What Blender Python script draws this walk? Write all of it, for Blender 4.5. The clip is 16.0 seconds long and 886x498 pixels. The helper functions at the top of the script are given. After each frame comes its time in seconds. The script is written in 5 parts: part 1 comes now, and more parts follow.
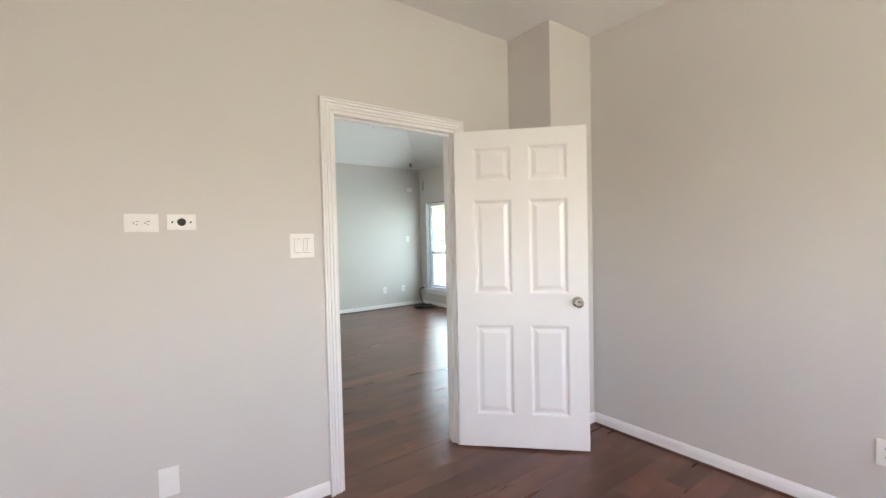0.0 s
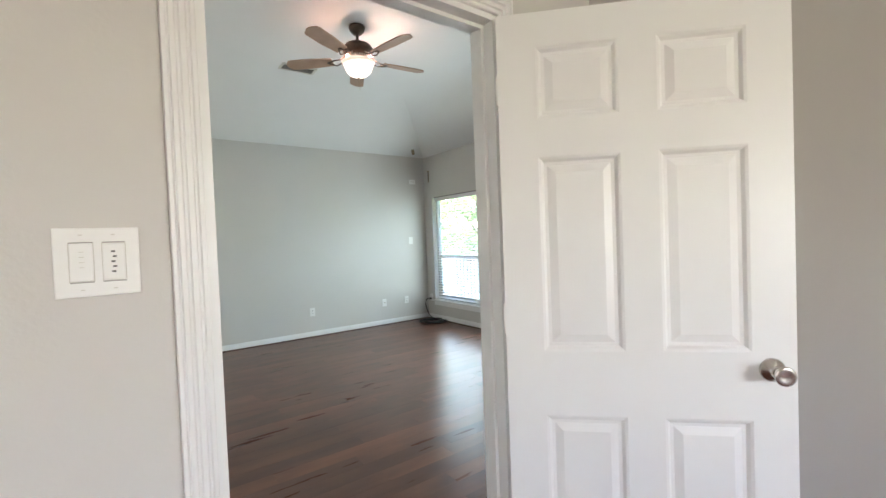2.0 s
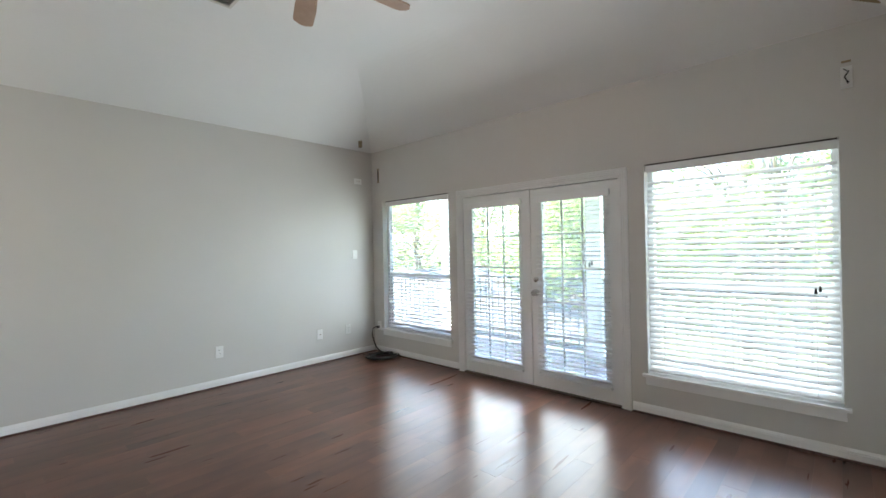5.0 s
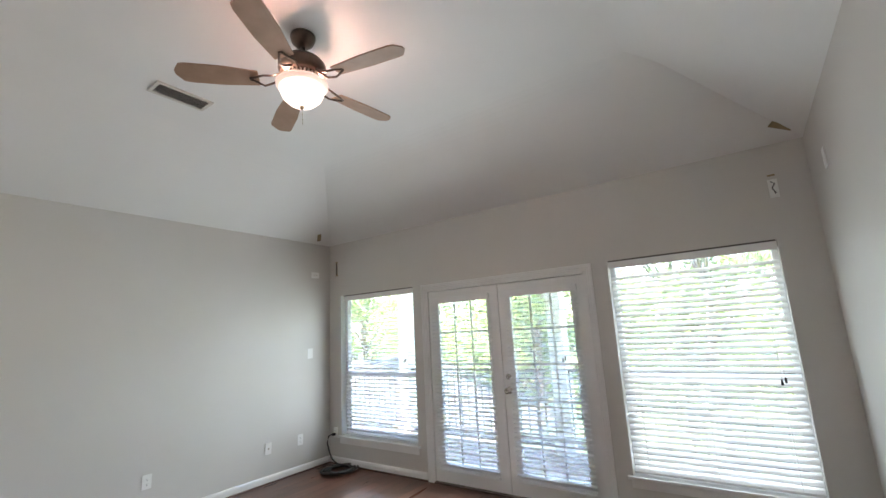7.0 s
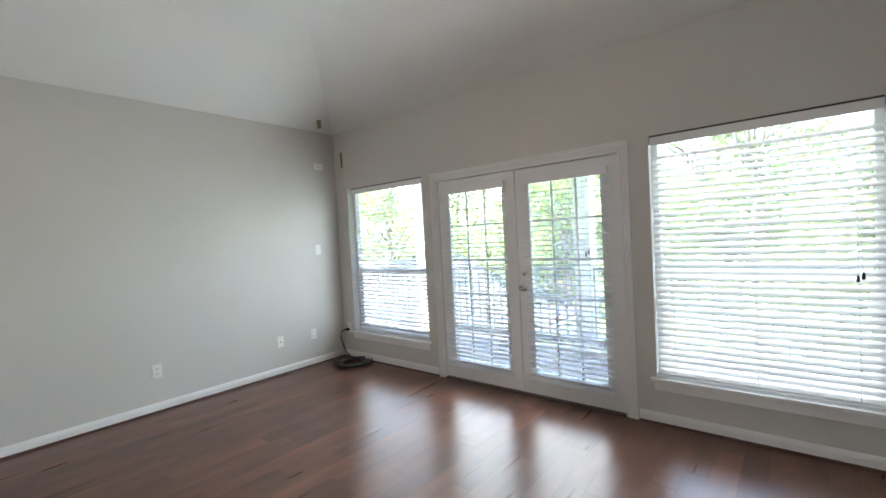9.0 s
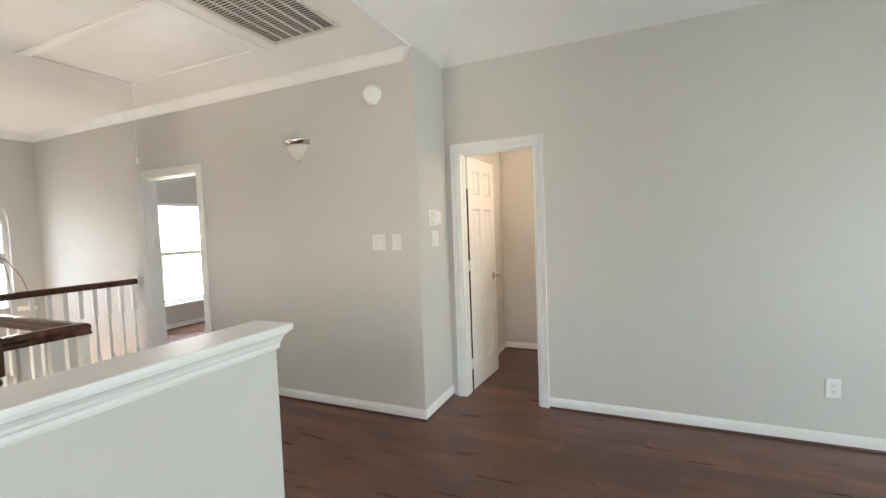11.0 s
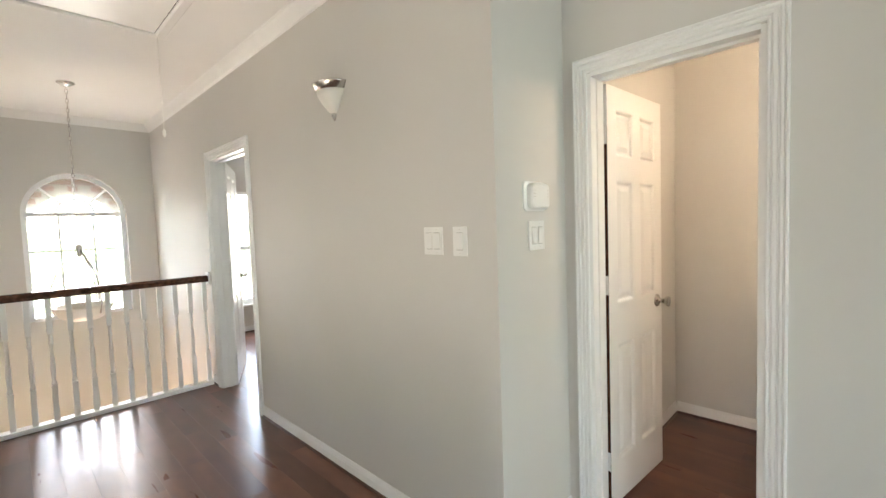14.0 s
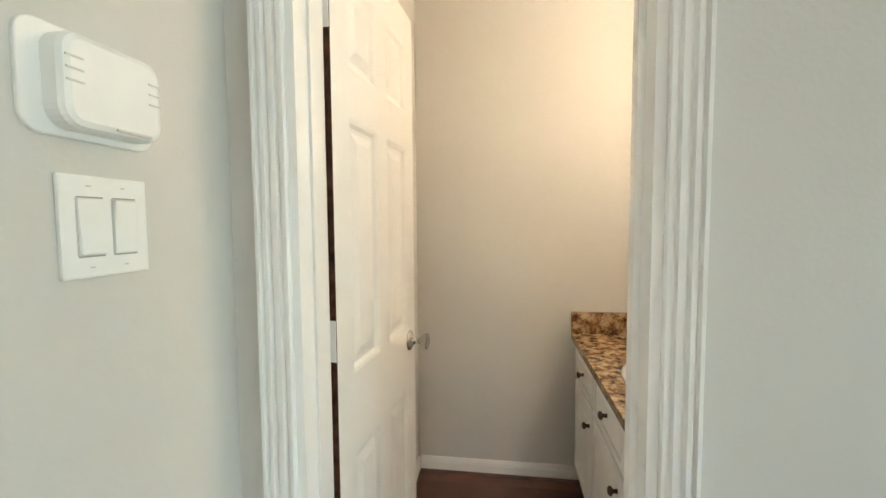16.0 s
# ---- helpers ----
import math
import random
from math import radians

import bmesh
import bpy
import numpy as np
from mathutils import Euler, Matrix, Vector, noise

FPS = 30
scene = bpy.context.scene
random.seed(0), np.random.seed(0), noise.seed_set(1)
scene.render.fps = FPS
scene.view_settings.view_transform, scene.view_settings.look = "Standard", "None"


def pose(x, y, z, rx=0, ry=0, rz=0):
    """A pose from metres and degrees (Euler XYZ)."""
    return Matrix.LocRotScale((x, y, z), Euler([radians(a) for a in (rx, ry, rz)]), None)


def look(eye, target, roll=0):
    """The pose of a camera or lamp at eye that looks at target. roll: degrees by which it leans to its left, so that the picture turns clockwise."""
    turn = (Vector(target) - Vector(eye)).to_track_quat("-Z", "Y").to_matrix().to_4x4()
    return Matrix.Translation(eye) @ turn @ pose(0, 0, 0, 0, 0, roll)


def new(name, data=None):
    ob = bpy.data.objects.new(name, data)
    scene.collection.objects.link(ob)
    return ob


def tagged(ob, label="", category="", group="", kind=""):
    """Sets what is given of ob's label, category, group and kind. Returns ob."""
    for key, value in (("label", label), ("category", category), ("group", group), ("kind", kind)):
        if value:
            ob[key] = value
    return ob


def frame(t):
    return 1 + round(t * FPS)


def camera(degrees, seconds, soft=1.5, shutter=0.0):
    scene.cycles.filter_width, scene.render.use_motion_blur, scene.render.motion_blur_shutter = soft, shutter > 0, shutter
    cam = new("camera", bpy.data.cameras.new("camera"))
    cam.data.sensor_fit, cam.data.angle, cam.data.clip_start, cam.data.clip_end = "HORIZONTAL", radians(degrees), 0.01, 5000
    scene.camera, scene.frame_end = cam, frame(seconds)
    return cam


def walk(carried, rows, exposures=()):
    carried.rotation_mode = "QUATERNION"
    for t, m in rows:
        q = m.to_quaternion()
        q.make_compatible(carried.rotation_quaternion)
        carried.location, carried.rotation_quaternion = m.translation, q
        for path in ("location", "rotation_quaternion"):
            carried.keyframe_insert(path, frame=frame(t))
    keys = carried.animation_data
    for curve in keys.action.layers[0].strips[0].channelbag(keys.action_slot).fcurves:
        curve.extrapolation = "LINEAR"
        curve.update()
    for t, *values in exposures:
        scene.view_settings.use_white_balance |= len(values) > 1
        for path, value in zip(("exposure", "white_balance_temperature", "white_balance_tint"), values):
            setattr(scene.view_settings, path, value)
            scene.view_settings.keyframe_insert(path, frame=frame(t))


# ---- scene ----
cam = camera(92.0, 16.0)
PATH = [
    (0, (0.013, -0.249, 1.363), (1.213, 1.35, 1.305), -1.3),
    (0.5, (0.195, 0.043, 1.365), (1.421, 1.621, 1.306), -1.4),
    (1, (0.43, 0.339, 1.353), (1.665, 1.912, 1.304), -1.7),
    (1.5, (0.613, 0.616, 1.353), (1.817, 2.212, 1.301), -1.9),
    (2, (0.789, 0.928, 1.352), (1.97, 2.541, 1.301), -2.2),
    (2.5, (0.962, 1.225, 1.348), (2.013, 2.926, 1.294), -2.4),
    (3, (1.078, 1.456, 1.371), (1.911, 3.274, 1.323), -2.7),
    (3.5, (1.177, 1.689, 1.405), (1.961, 3.528, 1.346), -2.2),
    (4, (1.27, 1.852, 1.371), (2.19, 3.626, 1.322), -1.9),
    (4.5, (1.327, 2.038, 1.372), (2.559, 3.613, 1.303), -1.7),
    (4.7, (1.268, 2.15, 1.368), (2.633, 3.61, 1.297), -2.0),
    (6.8, (1.118, 2.486, 1.512), (2.731, 3.611, 1.873), -3.2),
    (7, (1.106, 2.502, 1.51), (2.717, 3.624, 1.889), -3.0),
    (7.5, (1.174, 2.497, 1.49), (2.783, 3.623, 1.867), -3.0),
    (8, (1.354, 2.498, 1.463), (2.983, 3.636, 1.689), -3.2),
    (8.5, (1.541, 2.5, 1.431), (3.174, 3.655, 1.48), -3.1),
    (9, (1.636, 2.646, 1.403), (3.175, 3.923, 1.347), -3.0),
    (9.5, (1.693, 2.903, 1.411), (2.914, 4.486, 1.338), -2.8),
    (10, (1.701, 3.194, 1.424), (2.31, 5.097, 1.327), -3.4),
    (10.2, (1.746, 3.294, 1.423), (2.03, 5.271, 1.327), -2.9),
    (12.3, (1.784, 4.376, 1.42), (0.216, 5.614, 1.318), -1.5),
    (12.5, (1.754, 4.457, 1.403), (0.164, 5.667, 1.306), -1.0),
    (13, (1.606, 4.672, 1.394), (0.016, 5.881, 1.293), -1.1),
    (13.5, (1.455, 4.894, 1.409), (-0.05, 6.207, 1.297), -1.9),
    (14, (1.333, 5.184, 1.394), (-0.064, 6.612, 1.283), -2.0),
    (14.5, (1.21, 5.452, 1.373), (0.006, 7.045, 1.263), -1.7),
    (15, (1.042, 5.727, 1.363), (0.16, 7.519, 1.259), -0.9),
    (15.2, (0.991, 5.823, 1.37), (0.22, 7.665, 1.249), -0.7),
    (15.5, (0.931, 5.977, 1.346), (0.307, 7.873, 1.227), -0.5),
    (16, (0.85, 6.274, 1.342), (0.569, 8.25, 1.212), -0.4),
]
walk(cam, [(t, look(eye, target, roll)) for t, eye, target, roll in PATH], [(0, 5.65, 6400, 8), (1.5, 5.5, 6300, 7), (3, 5.5, 6250, 5), (3.5, 5.46, 6250, 6), (4.5, 5.38, 6350, 10), (7, 5.25, 6550, 15), (9.4, 5.27, 6480, 13), (10.0, 5.45, 6500, 10), (12.5, 5.66, 6850, 10), (14.5, 5.62, 6800, 8), (15.5, 5.62, 6600, 2), (16, 5.64, 6650, 3)])

# ---- world, sun ----
world = bpy.data.worlds.new("world")
scene.world = world
world.use_nodes = True
wn = world.node_tree
sky = wn.nodes.new("ShaderNodeTexSky")
sky.sky_type = "NISHITA"
sky.sun_disc = False
SUN_EL, SUN_AZ = radians(57), radians(-6)
sky.sun_elevation, sky.sun_rotation = SUN_EL, SUN_AZ
sky.air_density, sky.dust_density = 1.0, 1.0
wn.links.new(sky.outputs["Color"], wn.nodes["Background"].inputs["Color"])
wn.nodes["Background"].inputs["Strength"].default_value = 0.07
sun_data = bpy.data.lights.new("sun", "SUN")
sun_data.energy, sun_data.angle, sun_data.color = 2.8, radians(0.5), (1.0, 0.95, 0.87)
sun = new("sun", sun_data)
sun_from = Vector((math.sin(SUN_AZ) * math.cos(SUN_EL), math.cos(SUN_AZ) * math.cos(SUN_EL), math.sin(SUN_EL)))
sun.matrix_world = look(sun_from * 30, (0, 0, 0))


# ---- materials ----
def principled(name, rough=0.5, metal=0.0):
    m = bpy.data.materials.new(name)
    m.use_nodes = True
    b = m.node_tree.nodes["Principled BSDF"]
    b.inputs["Roughness"].default_value = rough
    b.inputs["Metallic"].default_value = metal
    return m, m.node_tree, b


def mapped(nt, scale=(1, 1, 1)):
    tc = nt.nodes.new("ShaderNodeTexCoord")
    mp = nt.nodes.new("ShaderNodeMapping")
    mp.inputs["Scale"].default_value = scale
    nt.links.new(tc.outputs["Object"], mp.inputs["Vector"])
    return mp.outputs["Vector"]


def noise_at(nt, vec, scale, detail=3.0, rough=0.55):
    n = nt.nodes.new("ShaderNodeTexNoise")
    n.inputs["Scale"].default_value = scale
    n.inputs["Detail"].default_value = detail
    n.inputs["Roughness"].default_value = rough
    nt.links.new(vec, n.inputs["Vector"])
    return n


def ramp(nt, fac, stops):
    r = nt.nodes.new("ShaderNodeValToRGB")
    cr = r.color_ramp
    while len(cr.elements) < len(stops):
        cr.elements.new(0.5)
    for el, (p, c) in zip(cr.elements, stops):
        el.position, el.color = p, (*c, 1)
    nt.links.new(fac, r.inputs["Fac"])
    return r.outputs["Color"]


def bump(nt, b, height, strength, distance=0.002, chain=None):
    bp = nt.nodes.new("ShaderNodeBump")
    bp.inputs["Strength"].default_value = strength
    bp.inputs["Distance"].default_value = distance
    nt.links.new(height, bp.inputs["Height"])
    if chain:
        nt.links.new(chain, bp.inputs["Normal"])
    nt.links.new(bp.outputs["Normal"], b.inputs["Normal"])
    return bp.outputs["Normal"]


def mottled(name, c0, c1, rough=0.5, metal=0.0, scale=3.0, fine=220.0, relief=0.15, depth=0.001):
    """Two close colours in soft patches, and a fine relief."""
    m, nt, b = principled(name, rough, metal)
    v = mapped(nt)
    n = noise_at(nt, v, scale, 4)
    nt.links.new(ramp(nt, n.outputs["Fac"], [(0.3, c0), (0.7, c1)]), b.inputs["Base Color"])
    rr = nt.nodes.new("ShaderNodeMapRange")
    rr.inputs["To Min"].default_value, rr.inputs["To Max"].default_value = rough * 0.88, min(1, rough * 1.12)
    nt.links.new(noise_at(nt, v, scale * 2.3, 2).outputs["Fac"], rr.inputs["Value"])
    nt.links.new(rr.outputs["Result"], b.inputs["Roughness"])
    bump(nt, b, noise_at(nt, v, fine, 2).outputs["Fac"], relief, depth)
    return m


def orange_peel(name, c0, c1):
    """Painted drywall with a rolled and sprayed texture."""
    m, nt, b = principled(name, 0.6)
    v = mapped(nt)
    nt.links.new(ramp(nt, noise_at(nt, v, 0.9, 3).outputs["Fac"], [(0.35, c0), (0.65, c1)]), b.inputs["Base Color"])
    n = noise_at(nt, v, 95, 2, 0.4)
    flat = ramp(nt, n.outputs["Fac"], [(0.42, (0, 0, 0)), (0.62, (1, 1, 1))])
    first = bump(nt, b, flat, 0.12, 0.0010)
    bump(nt, b, noise_at(nt, v, 2.2, 2).outputs["Fac"], 0.12, 0.006, first)
    return m


M_WALL = orange_peel("greige_wall_paint", (0.605, 0.590, 0.560), (0.63, 0.612, 0.582))
M_CEIL = orange_peel("white_ceiling_paint", (0.79, 0.79, 0.78), (0.82, 0.82, 0.81))
M_TRIM = mottled("white_trim_paint", (0.80, 0.80, 0.79), (0.84, 0.84, 0.83), 0.37, 0, 4, 60, 0.015, 0.0005)
M_DOOR = mottled("white_door_paint", (0.80, 0.80, 0.79), (0.83, 0.83, 0.82), 0.37, 0, 3, 90, 0.02, 0.0005)
M_VINYL = mottled("white_vinyl", (0.80, 0.81, 0.82), (0.83, 0.84, 0.85), 0.35, 0, 5, 80, 0.03)
M_BLIND = mottled("white_blind_slat", (0.80, 0.81, 0.81), (0.84, 0.84, 0.84), 0.4, 0, 9, 60, 0.04)
M_PLATE = mottled("white_plastic_plate", (0.82, 0.82, 0.80), (0.85, 0.85, 0.83), 0.36, 0, 20, 200, 0.02)
M_SLOT = mottled("dark_slot", (0.02, 0.02, 0.02), (0.03, 0.03, 0.03), 0.6)
M_NICKEL = mottled("satin_nickel", (0.55, 0.53, 0.50), (0.62, 0.60, 0.57), 0.22, 1.0, 30, 300, 0.03)
M_BRONZE = mottled("aged_bronze", (0.10, 0.075, 0.06), (0.15, 0.11, 0.09), 0.38, 0.8, 20, 200, 0.05)
M_CABLE = mottled("black_rubber", (0.015, 0.015, 0.016), (0.03, 0.03, 0.03), 0.45, 0, 40, 300, 0.1)
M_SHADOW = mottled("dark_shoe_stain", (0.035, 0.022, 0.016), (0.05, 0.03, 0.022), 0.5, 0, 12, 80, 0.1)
M_SHOE = mottled("stained_shoe_wood", (0.065, 0.032, 0.023), (0.10, 0.05, 0.036), 0.4, 0, 12, 80, 0.1)
M_IRON = mottled("black_iron", (0.012, 0.012, 0.013), (0.02, 0.02, 0.02), 0.5, 0.3, 12, 150, 0.1)
M_GRILLE = mottled("beige_grille", (0.60, 0.58, 0.53), (0.66, 0.64, 0.59), 0.45, 0, 12, 150, 0.05)
M_REGISTER = mottled("grey_register_metal", (0.30, 0.29, 0.27), (0.36, 0.35, 0.33), 0.45, 0, 12, 150, 0.05)
M_DUCT = mottled("dark_duct", (0.05, 0.05, 0.048), (0.09, 0.085, 0.08), 0.7, 0, 8, 60, 0.1)
M_BRASS = mottled("dull_brass", (0.28, 0.22, 0.13), (0.36, 0.29, 0.18), 0.4, 0.6, 20, 150, 0.05)
M_DRAIN = mottled("white_porcelain", (0.85, 0.85, 0.84), (0.88, 0.88, 0.87), 0.1, 0, 3, 30, 0.01)
M_BARK = mottled("bark", (0.09, 0.07, 0.05), (0.18, 0.14, 0.11), 0.9, 0, 6, 30, 0.8, 0.02)
M_LAWN = mottled("lawn", (0.06, 0.10, 0.03), (0.11, 0.14, 0.05), 0.9, 0, 0.6, 14, 0.6, 0.03)
M_BLADE = mottled("maple_fan_blade", (0.36, 0.23, 0.16), (0.44, 0.29, 0.21), 0.42, 0, 8, 60, 0.05)
M_BOUNCE = mottled("pale_bounce_slab", (0.32, 0.295, 0.26), (0.38, 0.35, 0.31), 0.85, 0, 0.8, 30, 0.3, 0.004)
M_STUCCO = mottled("tan_siding", (0.42, 0.38, 0.32), (0.48, 0.44, 0.38), 0.8, 0, 1.5, 40, 0.3, 0.004)


def wood(name, dark, mid, light, rough, grain=(2.2, 34, 34), per_piece=True):
    """Stained hand-scraped boards, the grain along x."""
    m, nt, b = principled(name, rough)
    tc = nt.nodes.new("ShaderNodeTexCoord")
    info = nt.nodes.new("ShaderNodeObjectInfo")
    geo = nt.nodes.new("ShaderNodeNewGeometry")
    rnd = nt.nodes.new("ShaderNodeMath")
    rnd.operation = "ADD"
    nt.links.new(info.outputs["Random"], rnd.inputs[0])
    nt.links.new(geo.outputs["Random Per Island"], rnd.inputs[1])
    fr = nt.nodes.new("ShaderNodeMath")
    fr.operation = "FRACT"
    nt.links.new(rnd.outputs[0], fr.inputs[0])
    sc = nt.nodes.new("ShaderNodeMath")
    sc.operation = "MULTIPLY"
    sc.inputs[1].default_value = 37.0 if per_piece else 0.0
    nt.links.new(fr.outputs[0], sc.inputs[0])
    shift = nt.nodes.new("ShaderNodeVectorMath")
    nt.links.new(tc.outputs["Object"], shift.inputs[0])
    nt.links.new(sc.outputs[0], shift.inputs[1])
    mp = nt.nodes.new("ShaderNodeMapping")
    mp.inputs["Scale"].default_value = grain
    nt.links.new(shift.outputs[0], mp.inputs["Vector"])
    g = noise_at(nt, mp.outputs["Vector"], 1.0, 4, 0.5)
    col = ramp(nt, g.outputs["Fac"], [(0.30, dark), (0.52, mid), (0.74, light)])
    mix = nt.nodes.new("ShaderNodeMix")
    mix.data_type, mix.blend_type = "RGBA", "MULTIPLY"
    mix.inputs["Factor"].default_value = 1.0 if per_piece else 0.0
    tone = ramp(nt, fr.outputs[0], [(0.0, (0.74, 0.75, 0.76)), (0.5, (0.98, 0.98, 0.98)), (0.8, (1.08, 1.07, 1.05)), (1.0, (1.34, 1.28, 1.22))])
    nt.links.new(col, mix.inputs["A"])
    nt.links.new(tone, mix.inputs["B"])
    patch = nt.nodes.new("ShaderNodeMix")
    patch.data_type, patch.blend_type = "RGBA", "MULTIPLY"
    patch.inputs["Factor"].default_value = 1.0
    spot = nt.nodes.new("ShaderNodeMapping")
    spot.inputs["Scale"].default_value = (2.6, 5.5, 5.5)
    nt.links.new(shift.outputs[0], spot.inputs["Vector"])
    nt.links.new(mix.outputs["Result"], patch.inputs["A"])
    nt.links.new(ramp(nt, noise_at(nt, spot.outputs["Vector"], 1.0, 2, 0.5).outputs["Fac"], [(0.32, (0.80, 0.81, 0.83)), (0.68, (1.24, 1.21, 1.18))]), patch.inputs["B"])
    nt.links.new(patch.outputs["Result"], b.inputs["Base Color"])
    wavy = nt.nodes.new("ShaderNodeMapping")
    wavy.inputs["Scale"].default_value = (3, 9, 9)
    nt.links.new(shift.outputs[0], wavy.inputs["Vector"])
    scrape = noise_at(nt, wavy.outputs["Vector"], 1.0, 2)
    rr = nt.nodes.new("ShaderNodeMapRange")
    rr.inputs["To Min"].default_value, rr.inputs["To Max"].default_value = rough * 0.94, rough * 1.06
    nt.links.new(g.outputs["Fac"], rr.inputs["Value"])
    nt.links.new(rr.outputs["Result"], b.inputs["Roughness"])
    bump(nt, b, scrape.outputs["Fac"], 0.045, 0.003)
    return m


M_FLOOR = wood("dark_hickory_plank", (0.115, 0.054, 0.038), (0.130, 0.061, 0.043), (0.147, 0.070, 0.050), 0.28, (1.6, 15, 15))
M_FLOOR.node_tree.nodes["Principled BSDF"].inputs["Specular IOR Level"].default_value = 0.4
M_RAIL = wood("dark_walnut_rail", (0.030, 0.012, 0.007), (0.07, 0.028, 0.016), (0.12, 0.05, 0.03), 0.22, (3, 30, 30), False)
M_DECK = wood("redwood_deck", (0.12, 0.078, 0.07), (0.15, 0.10, 0.09), (0.18, 0.125, 0.115), 0.6)


def glass_material():
    m, nt, b = principled("hazed_window_glass", 0.0)
    b.inputs["Transmission Weight"].default_value = 1.0
    b.inputs["IOR"].default_value = 1.45
    b.inputs["Base Color"].default_value = (0.97, 0.99, 0.98, 1)
    # translucent share paints a whitish glare over the view outdoors
    haze = nt.nodes.new("ShaderNodeBsdfTranslucent")
    haze.inputs["Color"].default_value = (0.9, 0.92, 0.94, 1)
    mix = nt.nodes.new("ShaderNodeMixShader")
    veil = nt.nodes.new("ShaderNodeMapRange")
    veil.inputs["To Min"].default_value, veil.inputs["To Max"].default_value = 0.08, 0.13
    nt.links.new(noise_at(nt, mapped(nt), 3.0, 4).outputs["Fac"], veil.inputs["Value"])
    nt.links.new(veil.outputs["Result"], mix.inputs["Fac"])
    nt.links.new(b.outputs["BSDF"], mix.inputs[1])
    nt.links.new(haze.outputs["BSDF"], mix.inputs[2])
    nt.links.new(mix.outputs["Shader"], nt.nodes["Material Output"].inputs["Surface"])
    return m


def glow_material(name, colour, strength, base=(0.85, 0.83, 0.8)):
    m, nt, b = principled(name, 0.35)
    b.inputs["Base Color"].default_value = (*base, 1)
    b.inputs["Emission Color"].default_value = (*colour, 1)
    b.inputs["Emission Strength"].default_value = strength
    return m


def granite_material():
    m, nt, b = principled("speckled_granite", 0.18)
    v = mapped(nt)
    vo = nt.nodes.new("ShaderNodeTexVoronoi")
    vo.inputs["Scale"].default_value = 90
    nt.links.new(v, vo.inputs["Vector"])
    n = noise_at(nt, v, 28, 5, 0.7)
    mix = nt.nodes.new("ShaderNodeMix")
    mix.data_type, mix.blend_type = "RGBA", "MULTIPLY"
    mix.inputs["Factor"].default_value = 0.55
    nt.links.new(ramp(nt, n.outputs["Fac"], [(0.36, (0.03, 0.018, 0.012)), (0.46, (0.20, 0.10, 0.045)), (0.55, (0.42, 0.28, 0.15)), (0.68, (0.55, 0.45, 0.32))]), mix.inputs["A"])
    nt.links.new(ramp(nt, vo.outputs["Distance"], [(0.1, (0.35, 0.3, 0.25)), (0.5, (1, 1, 1))]), mix.inputs["B"])
    nt.links.new(mix.outputs["Result"], b.inputs["Base Color"])
    return m


def leaf_material(name, c0, c1):
    m, nt, b = principled(name, 0.55)
    geo = nt.nodes.new("ShaderNodeNewGeometry")
    nt.links.new(ramp(nt, geo.outputs["Random Per Island"], [(0, c0), (1, c1)]), b.inputs["Base Color"])
    return m


def foliage_material(name, c0, c1):
    """Leaves that also glow with the light behind them."""
    m = leaf_material(name, c0, c1)
    nt = m.node_tree
    b = nt.nodes["Principled BSDF"]
    thin = nt.nodes.new("ShaderNodeBsdfTranslucent")
    mix = nt.nodes.new("ShaderNodeMixShader")
    mix.inputs["Fac"].default_value = 0.5
    nt.links.new(b.inputs["Base Color"].links[0].from_socket, thin.inputs["Color"])
    nt.links.new(b.outputs["BSDF"], mix.inputs[1])
    nt.links.new(thin.outputs["BSDF"], mix.inputs[2])
    nt.links.new(mix.outputs["Shader"], nt.nodes["Material Output"].inputs["Surface"])
    return m


M_GLASS = glass_material()
M_BULB = glow_material("lit_frosted_bowl", (1.0, 0.80, 0.66), 0.06)
M_BULB_RIM = glow_material("lit_glass_rim", (1.0, 0.60, 0.46), 0.022)
M_FROST = mottled("frosted_sconce_glass", (0.70, 0.68, 0.62), (0.76, 0.74, 0.69), 0.36, 0, 8, 100, 0.05)
M_VANITY = glow_material("lit_vanity_globe", (1.0, 0.78, 0.58), 1.6)
M_GRANITE = granite_material()
M_LEAF = foliage_material("bright_leaf", (0.13, 0.19, 0.05), (0.22, 0.29, 0.11))


def shingle_material():
    m, nt, b = principled("grey_shingle", 0.9)
    geo = nt.nodes.new("ShaderNodeNewGeometry")
    n = noise_at(nt, mapped(nt), 60, 3)
    mix = nt.nodes.new("ShaderNodeMix")
    mix.data_type, mix.blend_type = "RGBA", "MULTIPLY"
    mix.inputs["Factor"].default_value = 0.6
    nt.links.new(ramp(nt, geo.outputs["Random Per Island"], [(0, (0.035, 0.038, 0.043)), (1, (0.06, 0.063, 0.07))]), mix.inputs["A"])
    nt.links.new(ramp(nt, n.outputs["Fac"], [(0.3, (0.5, 0.5, 0.5)), (0.7, (1.2, 1.2, 1.2))]), mix.inputs["B"])
    nt.links.new(mix.outputs["Result"], b.inputs["Base Color"])
    return m


M_SHINGLE = shingle_material()
M_BRICK = leaf_material("red_brown_brick", (0.22, 0.13, 0.10), (0.34, 0.21, 0.16))
M_MORTAR = mottled("pale_mortar", (0.42, 0.40, 0.37), (0.5, 0.48, 0.44), 0.9, 0, 8, 80, 0.4, 0.003)


